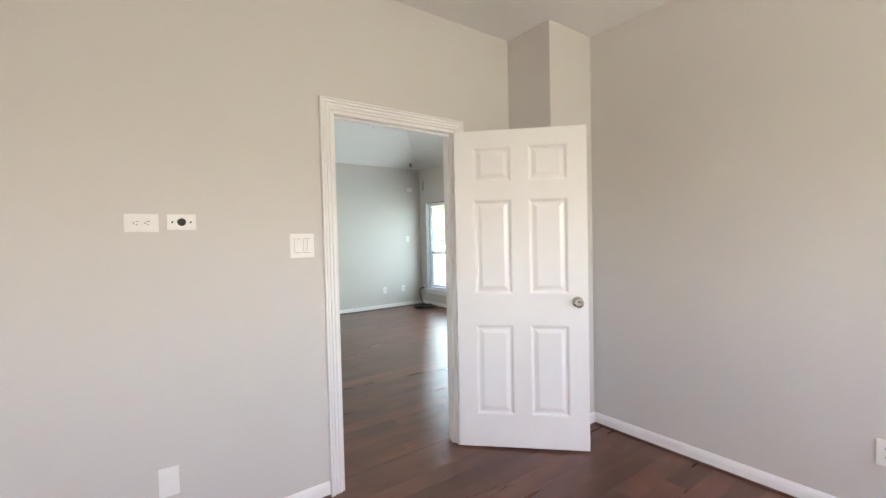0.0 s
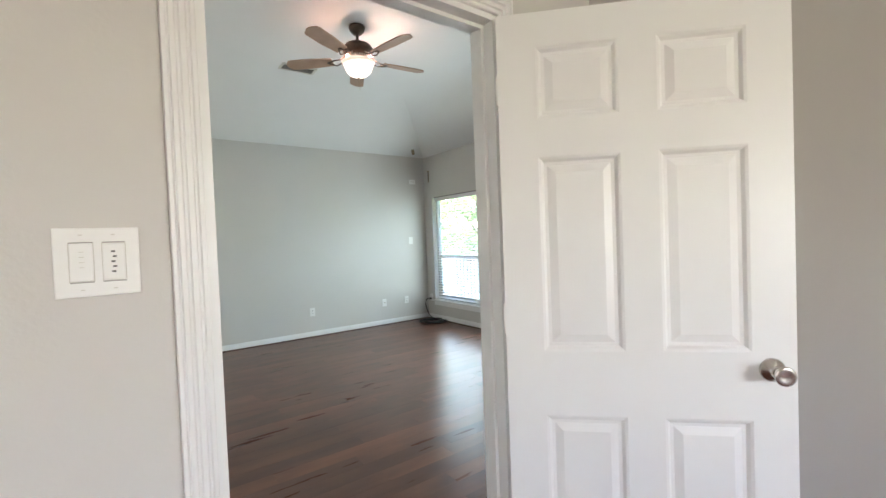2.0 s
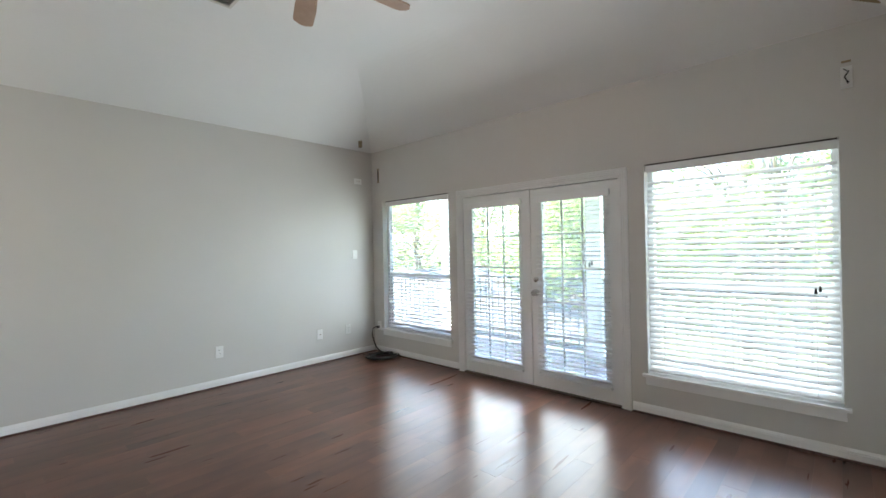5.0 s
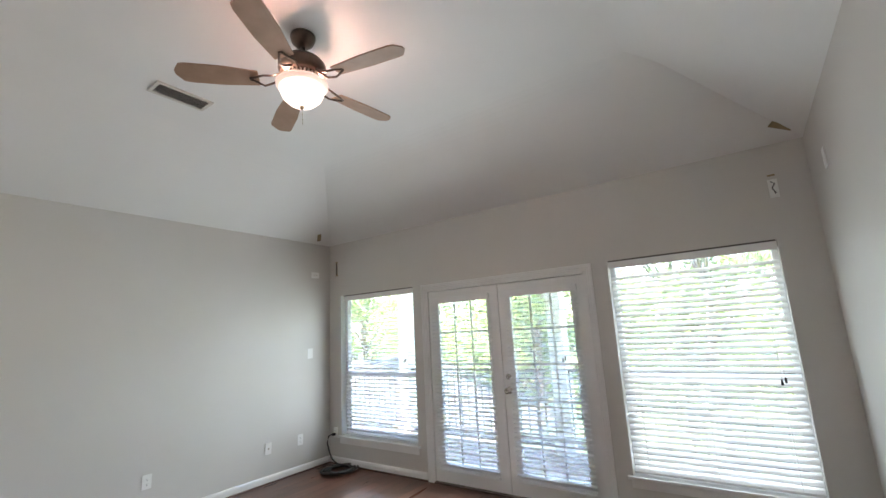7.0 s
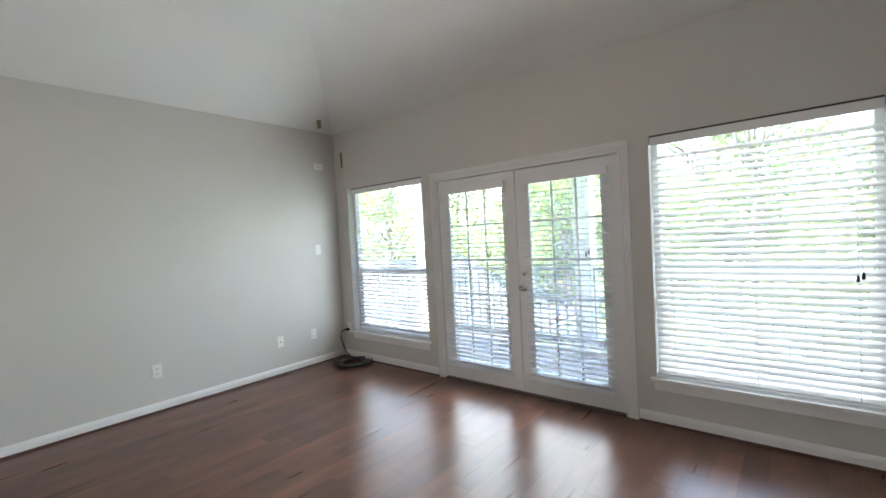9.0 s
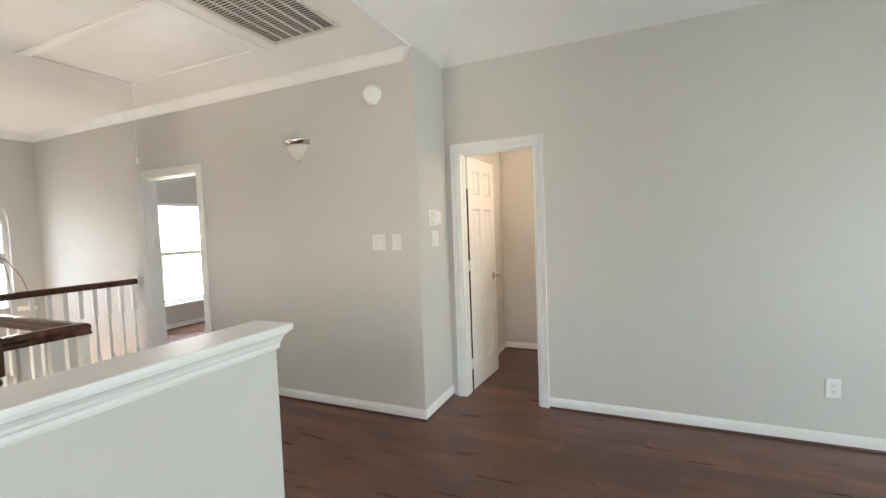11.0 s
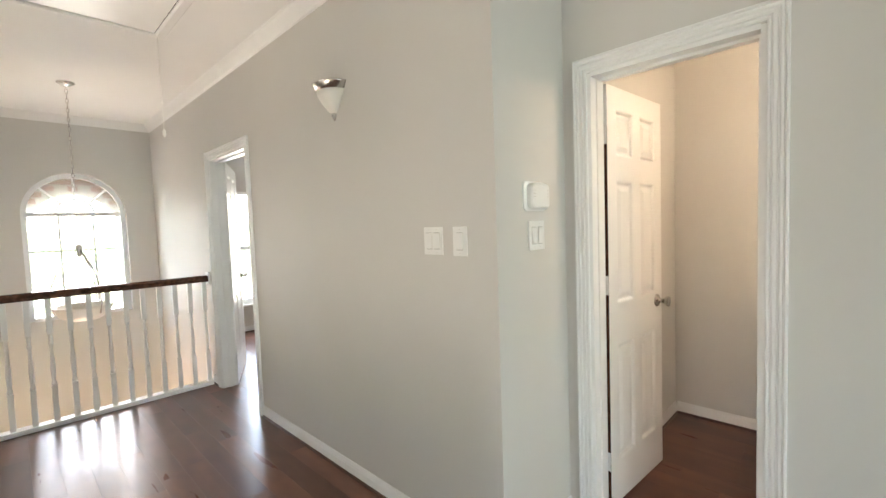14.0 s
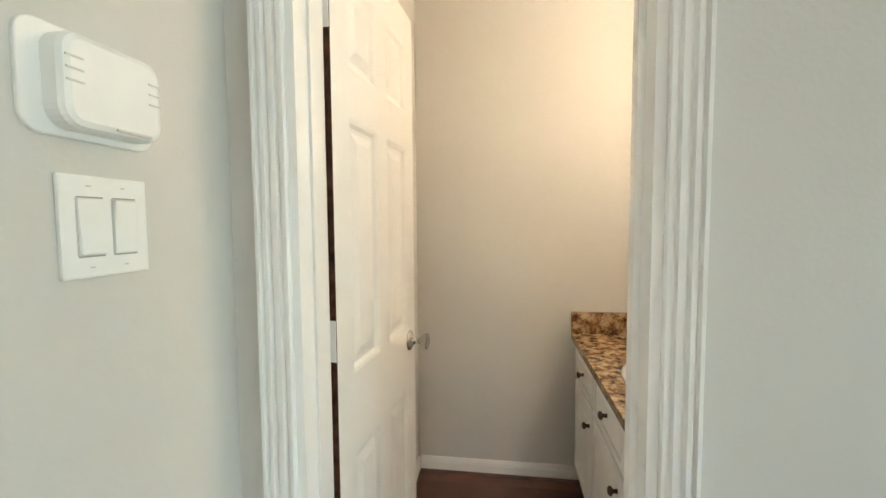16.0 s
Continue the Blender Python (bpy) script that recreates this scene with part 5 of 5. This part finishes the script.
# coiled black cable in the corner
cab = thing("coiled_cable", pose(4.65, 6.60, 0), "black coiled cable on the floor plugged into the wall", "cable")
bm = bmesh.new()
pts = []
for i in range(150):
    a = i * 2 * math.pi / 24
    r = 0.125 + 0.045 * math.sin(i * 0.29) + 0.018 * math.sin(i * 0.83 + 1)
    pts.append((r * 1.32 * math.cos(a) + 0.03 * math.sin(i * 0.11), r * 1.12 * math.sin(a) + 0.02 * math.cos(i * 0.17), 0.011 + 0.040 * i / 150 + 0.005 * math.sin(i * 0.9)))
tube(bm, pts, 0.0095, 8)
part("coil", bm, M_CABLE, cab)
sx, sy = WALL_W - 4.65 - 0.03, 6.89 - 6.60
part("lead", tube(bmesh.new(), [(0.12, 0.06, 0.045), (0.12, 0.14, 0.05), (0.11, 0.21, 0.09), (0.10, 0.25, 0.17), (0.09, 0.275, 0.27), (0.12, sy, 0.335), (sx - 0.02, sy, 0.352), (sx + 0.012, sy, 0.341)], 0.0085, 10), M_CABLE, cab)
part("plug", box_bm(sx - 0.02, sy - 0.013, 0.326, sx + 0.02, sy + 0.013, 0.356, 0.005), M_CABLE, cab, "black plug in the outlet")

# ---- bathroom ----
VX, VT = 1.205, 0.78
van = thing("vanity_cabinet", Matrix.Identity(4), "white painted vanity cabinet with small dark knobs", "cabinet")
part("body", box_bm(VX + 0.02, 7.30, 0.09, 1.818, 8.465, VT - 0.035), M_DOOR, van)
part("toe_kick", box_bm(VX + 0.07, 7.30, 0.0, 1.80, 8.465, 0.09), M_DOOR, van)


def cabinet_front(name, y0, y1, z0, z1, knob_at):
    loops_bm = bmesh.new()
    loops = []
    for inset, x in ((0.0, VX + 0.019), (0.0, VX + 0.003), (0.003, VX), (0.045, VX), (0.050, VX + 0.007), (0.066, VX + 0.007), (0.082, VX + 0.001)):
        if (z1 - z0) < 0.2:
            inset *= 0.5
        loops.append([loops_bm.verts.new((x, y, z)) for y, z in ((y0 + inset, z0 + inset), (y1 - inset, z0 + inset), (y1 - inset, z1 - inset), (y0 + inset, z1 - inset))])
    for a, b in zip(loops, loops[1:]):
        for i in range(4):
            loops_bm.faces.new((a[i], a[(i + 1) % 4], b[(i + 1) % 4], b[i]))
    loops_bm.faces.new(loops[-1])
    loops_bm.faces.new(list(reversed(loops[0])))
    d = part(name, loops_bm, M_DOOR, van)
    bm = bmesh.new()
    lathe(bm, [(0.008, 0), (0.006, 0.010), (0.008, 0.014), (0.014, 0.018), (0.015, 0.024), (0.009, 0.029), (0.001, 0.030)], 18, Matrix.Translation((VX, *knob_at)) @ Matrix.Rotation(radians(-90), 4, "Y"))
    part("knob", bm, M_BRONZE, d, "dark bronze cabinet knob")


cabinet_front("drawer", 8.02, 8.43, 0.575, 0.735, (8.215, 0.652))
cabinet_front("drawer", 7.575, 8.00, 0.575, 0.735, (7.78, 0.665))
cabinet_front("door", 8.02, 8.43, 0.11, 0.555, (8.075, 0.485))
cabinet_front("door", 7.575, 8.00, 0.11, 0.555, (7.63, 0.49))
cabinet_front("door", 7.31, 7.555, 0.11, 0.735, (7.36, 0.49))
top = thing("countertop", Matrix.Identity(4), "speckled brown granite vanity top with backsplash", "countertop")
part("slab", box_bm(VX - 0.018, 7.28, VT - 0.033, 1.818, 8.468, VT, 0.004), M_GRANITE, top)
part("backsplash", box_bm(VX - 0.018, 8.446, VT + 0.0005, 1.80, 8.469, VT + 0.105, 0.003), M_GRANITE, top)
part("side_splash", box_bm(1.80, 7.28, VT + 0.0005, 1.819, 8.469, VT + 0.105, 0.003), M_GRANITE, top)
bas = thing("wash_basin", pose(1.50, 7.80, VT), "white oval porcelain basin set in the granite", "basin")
bm = bmesh.new()
lathe(bm, [(0.235, 0.001), (0.235, 0.012), (0.225, 0.018), (0.205, 0.016), (0.19, 0.006), (0.15, 0.003), (0.001, 0.002)], 36, Matrix.Diagonal((1.0, 1.15, 1.0, 1.0)))
part("bowl", bm, M_DRAIN, bas)
vl = thing("vanity_light", pose(1.819, 7.62, 2.08), "nickel vanity light bar with lit round globes", "wall lamp")
part("bar", box_bm(-0.03, -0.32, -0.035, -0.0005, 0.32, 0.035, 0.006), M_NICKEL, vl)
for y in (-0.22, 0.0, 0.22):
    bm = bmesh.new()
    lathe(bm, [(0.001, -0.055), (0.03, -0.047), (0.05, -0.022), (0.055, 0.0), (0.05, 0.022), (0.03, 0.047), (0.001, 0.055)], 18, Matrix.Translation((-0.085, y, 0)))
    part("globe", bm, M_VANITY, vl, "lit frosted globe bulb")


# ---- outdoors ----
ground_bm = bmesh.new()
g = 24
vs = [[ground_bm.verts.new((-400 + 800 * i / g, -400 + 800 * j / g, -3.3)) for j in range(g + 1)] for i in range(g + 1)]
for i in range(g):
    for j in range(g):
        ground_bm.faces.new((vs[i][j], vs[i + 1][j], vs[i + 1][j + 1], vs[i][j + 1]))
structure("ground", ground_bm, M_LAWN, "green lawn reaching to the horizon", "ground")
structure("wall_lower_storey", wall_bm("x", WALL_W, WALL_W + 0.16, -2.6, 8.6, -3.3, -0.3), M_STUCCO, "tan siding of the storey below", "wall")

# added pale slab, bounces warm light up to the hall ceiling
structure("pavement", box_bm(-34, -12, -3.32, -5.3, 26, -3.27), M_BOUNCE, "pale slab before the house, added to bounce light indoors", "pavement")

BX0, BX1, BY0, BY1, BZ = WALL_W + 0.17, 6.78, 0.6, 8.4, -0.06
deck = thing("balcony_deck", Matrix.Identity(4), "weathered red-brown balcony deck of narrow boards", "deck")
deck["kind"] = "structure"
part("joist_frame", box_bm(BX0, BY0, BZ - 0.24, BX1, BY1, BZ - 0.03), M_STUCCO, deck)
bw = 0.138
board_bm = box_bm(-bw / 2 + 0.003, -(BY1 - BY0) / 2, -0.014, bw / 2 - 0.003, (BY1 - BY0) / 2, 0.014, 0.003, m=None)
BOARD = mesh_of(board_bm, "board", M_DECK)
n = int((BX1 - BX0) / bw)
for i in range(n):
    o = new("board", BOARD)
    o.parent = deck
    o.location = (BX0 + bw * (i + 0.5), (BY0 + BY1) / 2, BZ - 0.014)

RX = 6.62
rail = thing("balcony_railing", Matrix.Identity(4), "black iron balcony railing with slender pickets", "railing")
part("top_rail", box_bm(RX - 0.022, BY0, 0.925, RX + 0.022, BY1, 0.955, 0.004), M_IRON, rail)
part("mid_rail", box_bm(RX - 0.013, BY0, 0.845, RX + 0.013, BY1, 0.865, 0.002), M_IRON, rail)
part("bottom_rail", box_bm(RX - 0.015, BY0, 0.02, RX + 0.015, BY1, 0.045, 0.002), M_IRON, rail)
PICKET = mesh_of(box_bm(-0.008, -0.008, 0.045, 0.008, 0.008, 0.925), "picket", M_IRON)
n = int((BY1 - BY0) / 0.118)
for i in range(n + 1):
    o = new("picket", PICKET)
    o.parent = rail
    o.location = (RX, BY0 + 0.118 * i, 0)


def column(x, y):
    c = thing("balcony_column", pose(x, y, BZ), "square white balcony column", "column", "balcony columns")
    part("shaft", box_bm(-0.10, -0.10, 0, 0.10, 0.10, 2.70, 0.008), M_VINYL, c)
    part("base", box_bm(-0.13, -0.13, 0, 0.13, 0.13, 0.16, 0.008), M_VINYL, c)
    part("capital", box_bm(-0.13, -0.13, 2.56, 0.13, 0.13, 2.70, 0.008), M_VINYL, c)


for y in (1.9, 4.60, 7.18):
    column(RX + 0.03, y)
structure("balcony_beam", box_bm(RX - 0.07, BY0 - 0.2, 2.64, RX + 0.13, BY1 + 0.2, 2.86), M_VINYL, "white beam carried by the balcony columns", "beam")
# unseen slab on the beam, added to shade deck and columns
structure("balcony_soffit", box_bm(WALL_W + 0.165, BY0 - 0.2, 2.865, RX + 0.35, BY1 + 0.2, 2.94), M_VINYL, "white soffit over the balcony, unseen, added to shade the deck", "soffit")

# lower shingled roof beyond the balcony
low = thing("garage_roof", Matrix.Identity(4), "dark grey shingled roof of the lower wing", "roof")
bm = bmesh.new()
for r in range(30):
    for c in range(24):
        y = 7.9 + r * 0.17
        x = 7.6 + c * 0.30 + (0.15 if r % 2 else 0)
        z = -1.15 + (y - 7.9) * 0.36
        q = [(x, y, z + 0.012), (x + 0.297, y, z + 0.012), (x + 0.297, y + 0.20, z + 0.072), (x, y + 0.20, z + 0.072)]
        t = [bm.verts.new(p) for p in q]
        u = [bm.verts.new((p[0], p[1], p[2] - 0.012)) for p in q]
        bm.faces.new(t)
        for i in range(4):
            bm.faces.new((t[i], u[i], u[(i + 1) % 4], t[(i + 1) % 4]))
tagged(part("shingles", bm, M_SHINGLE, low), kind="stuff")
bm = bmesh.new()
f = [bm.verts.new(p) for p in ((7.6, 7.85, -1.2), (15, 7.85, -1.2), (15, 13.1, 0.70), (7.6, 13.1, 0.70), (7.6, 7.85, -3.3), (15, 7.85, -3.3), (15, 13.1, -3.3), (7.6, 13.1, -3.3))]
for a in ((0, 1, 2, 3), (4, 7, 6, 5), (0, 4, 5, 1), (1, 5, 6, 2), (2, 6, 7, 3), (3, 7, 4, 0)):
    bm.faces.new([f[i] for i in a])
part("gable_wall", bm, M_STUCCO, low)
bm = bmesh.new()
for r in range(14):
    for c in range(20):
        corners = []
        for u, v in ((c, r), (c + 0.985, r), (c + 0.985, r + 1.15), (c, r + 1.15)):
            a, b = (u + (0.5 if r % 2 else 0)) / 20.5, v / 14
            hi = Vector((7.58, 7.85 + 5.25 * a, -1.16 + 1.90 * a))
            lo = Vector((6.95 - 0.9 * a, 7.45 + 5.65 * a, -2.1))
            corners.append(hi.lerp(lo, b) + Vector((-0.01, 0, 0.012 + 0.012 * (v - r))))
        t = [bm.verts.new(p) for p in corners]
        u = [bm.verts.new(p + Vector((0.008, 0, -0.014))) for p in corners]
        bm.faces.new(t)
        for i in range(4):
            bm.faces.new((t[i], u[i], u[(i + 1) % 4], t[(i + 1) % 4]))
tagged(part("hip_shingles", bm, M_SHINGLE, low), kind="stuff")


def leaves_mesh(centres, count, spread, size, seed, material):
    """Many small bent leaves scattered round clump centres."""
    rng = np.random.default_rng(seed)
    k = rng.integers(0, len(centres), count)
    off = rng.normal(0, 1, (count, 3))
    off /= np.linalg.norm(off, axis=1, keepdims=True) + 1e-6
    off *= (rng.uniform(0.25, 1, (count, 1)) ** 0.5) * spread[k][:, None] * np.array([1, 1, 0.75])
    c = centres[k] + off
    a = rng.normal(0, 1, (count, 3))
    a /= np.linalg.norm(a, axis=1, keepdims=True)
    b = np.cross(a, rng.normal(0, 1, (count, 3)))
    b /= np.linalg.norm(b, axis=1, keepdims=True) + 1e-6
    s = size * rng.uniform(0.6, 1.4, (count, 1))
    p = np.stack([c - a * s, c + b * s * 0.55, c + a * s, c - b * s * 0.55], 1).reshape(-1, 3)
    faces = np.arange(count * 4).reshape(-1, 4)
    me = bpy.data.meshes.new("crown")
    me.from_pydata(p.tolist(), [], faces.tolist())
    me.materials.append(material)
    return me


def tree(x, y, h, r, seed, material, count=9500, leaf=0.085, low=0.28):
    rng = random.Random(seed)
    t = thing("tree", pose(x, y, -3.3), "leafy green tree beyond the balcony", "tree", "trees round the house")
    bm = bmesh.new()
    tube(bm, [(0, 0, -0.1), (0.06, 0.03, h * 0.2), (rng.uniform(-.2, .2), rng.uniform(-.2, .2), h * 0.5), (rng.uniform(-.4, .4), rng.uniform(-.4, .4), h * 0.85)], [h * 0.017, h * 0.013, h * 0.009, h * 0.003], 10)
    centres, spread = [], []
    for i in range(22):
        a = rng.uniform(0, 2 * math.pi)
        z = h * rng.uniform(low, 1.0)
        rr = r * (0.35 + 0.65 * math.sin(math.pi * min(1, (z / h - low) / (1 - low) * 0.85 + 0.12))) * rng.uniform(0.45, 1.0)
        c = (rr * math.cos(a), rr * math.sin(a), z)
        centres.append(c)
        spread.append(r * rng.uniform(0.22, 0.42))
        tube(bm, [(0.03, 0.02, max(0.2 * h, z - 0.25 * h)), (c[0] * 0.5, c[1] * 0.5, z - 0.08 * h), c], [h * 0.008, h * 0.005, h * 0.0015], 6)
    part("trunk", bm, M_BARK, t)
    o = new("crown", leaves_mesh(np.array(centres), count, np.array(spread), leaf, seed, material))
    o.parent = t
    return t


spots = [(15.0, 8.4, 7.6, 2.9), (17.5, 3.6, 8.6, 3.2), (16.5, -0.6, 8.0, 3.0), (13.5, 15.0, 8.0, 3.2), (17.5, 10.5, 9.0, 3.6), (18.0, -4.5, 9.0, 3.6), (21.5, 5.0, 10, 4.0), (21.0, 17.5, 10, 4.2)]
for i, (x, y, h, r) in enumerate(spots):
    tree(x, y, h, r, 11 + i, M_LEAF)
rng = np.random.default_rng(5)
cc = np.stack([rng.uniform(24, 40, 260), rng.uniform(-30, 55, 260), rng.uniform(-3, 4.5, 260)], 1)
woods = new("far_woods", leaves_mesh(cc, 30000, rng.uniform(1.2, 2.6, 260), 0.30, 6, M_LEAF))
tagged(woods, "dense green woods in the distance", "woods", kind="stuff")
cc = np.stack([rng.uniform(-46, -36, 160), rng.uniform(-20, 40, 160), rng.uniform(-3, 0.6, 160)], 1)
woods = new("far_woods", leaves_mesh(cc, 12000, rng.uniform(1.2, 2.4, 160), 0.32, 7, M_LEAF))
tagged(woods, "pale green trees across the front street", "woods", kind="stuff")

# brick veneer outside the arched window
BXF = FRONT - 0.17
ven = thing("brick_veneer", Matrix.Identity(4), "red-brown brick arch outside the arched window", "brickwork")
ven["kind"] = "structure"
VR, VS, VC = 0.40, 1.47, AYC
bm = bmesh.new()
for side in (-1, 1):
    arc = [(VC + side * VR * math.cos(a), VS + VR * math.sin(a)) for a in [i * math.pi / 24 for i in range(13)]]
    outline = arc + [(VC, 2.75), (VC + side * 1.3, 2.75), (VC + side * 1.3, VS)]
    for x in (BXF - 0.10, BXF - 0.012):
        bm.faces.new([bm.verts.new((x, y, z)) for y, z in outline])
    for (ya, za), (yb, zb) in zip(arc, arc[1:]):
        bm.faces.new([bm.verts.new(p) for p in ((BXF - 0.10, ya, za), (BXF - 0.012, ya, za), (BXF - 0.012, yb, zb), (BXF - 0.10, yb, zb))])
part("mortar", bm, M_MORTAR, ven)
BRICK_ME = mesh_of(box_bm(-0.012, -0.096, -0.030, 0.010, 0.096, 0.030, 0.002), "brick", M_BRICK)
HALF_ME = mesh_of(box_bm(-0.012, -0.045, -0.030, 0.010, 0.045, 0.030, 0.002), "brick", M_BRICK)
for r in range(16):
    z = VS + 0.04 + r * 0.072
    for c in range(-6, 7):
        y = VC + c * 0.204 + (0.102 if r % 2 else 0)
        d = math.hypot(y - VC, z - VS)
        if d < VR + 0.05:
            continue
        o = new("brick", BRICK_ME if d > VR + 0.12 else HALF_ME)
        o.parent = ven
        o.location = (BXF - 0.004, y + random.uniform(-0.002, 0.002), z)

# ---- floor planks, nearest rooms as single boards ----
PW = 0.127
plank_cache = {}


def plank_bm(bm, x0, x1, y0, y1, top):
    c, d = 0.0005, 0.0005
    lo = [bm.verts.new(p) for p in ((x0, y0, -0.0135), (x1, y0, -0.0135), (x1, y1, -0.0135), (x0, y1, -0.0135))]
    mid = [bm.verts.new(p) for p in ((x0, y0, top - d), (x1, y0, top - d), (x1, y1, top - d), (x0, y1, top - d))]
    hi = [bm.verts.new(p) for p in ((x0 + c, y0 + c, top), (x1 - c, y0 + c, top), (x1 - c, y1 - c, top), (x0 + c, y1 - c, top))]
    for a, b in ((lo, mid), (mid, hi)):
        for i in range(4):
            bm.faces.new((a[i], a[(i + 1) % 4], b[(i + 1) % 4], b[i]))
    bm.faces.new(hi)


floor_ob = bpy.data.objects["floor"]
near = [(0.42, DOOR_Y1, WALL_W, 35 * PW), (-0.69, 35 * PW, WALL_W, 39 * PW), (-2.92, 39 * PW, WALL_W, 51 * PW), (HALL_X, 51 * PW, WALL_W, WALL_F)]
rest = [(-3.2, -2.6, 2.685, DOOR_Y1), (-2.755, HALL_Y, -1.95, HALL_Y + 0.12), (FRONT, HALL_Y + 0.12, -0.02, 10.2), (0.40, WALL_F, 1.82, 8.47)]
rng = random.Random(3)
joined = bmesh.new()
single = 0
for group_rects, own in ((near, True), (rest, False)):
    for X0, Y0, X1, Y1 in group_rects:
        row = math.floor(Y0 / PW + 1e-6)
        while row * PW < Y1 - 0.004:
            ya, yb = max(Y0, row * PW), min(Y1, (row + 1) * PW)
            row += 1
            if yb - ya < 0.006:
                continue
            rr = random.Random(row * 7 + 1)
            x = -6.0 - rr.uniform(0, 1.0)
            while x < X1:
                L = rr.choice((0.45, 0.6, 0.75, 0.9, 1.05, 1.2, 1.2))
                xa, xb = max(x, X0), min(x + L, X1)
                x += L
                if xb - xa < 0.02:
                    continue
                top = rr.uniform(-0.0003, 0.0002)
                if own and single < 300 and xb > -0.7:
                    key = (round(xb - xa, 3), round(yb - ya, 3))
                    if key not in plank_cache:
                        pb = bmesh.new()
                        plank_bm(pb, -(xb - xa) / 2, (xb - xa) / 2, -(yb - ya) / 2, (yb - ya) / 2, 0)
                        plank_cache[key] = mesh_of(pb, "plank", M_FLOOR)
                    o = new("plank", plank_cache[key])
                    o.parent = floor_ob
                    o.location = ((xa + xb) / 2, (ya + yb) / 2, top)
                    single += 1
                else:
                    plank_bm(joined, xa, xb, ya, yb, top)
tagged(part("planks", joined, M_FLOOR, floor_ob), kind="stuff")
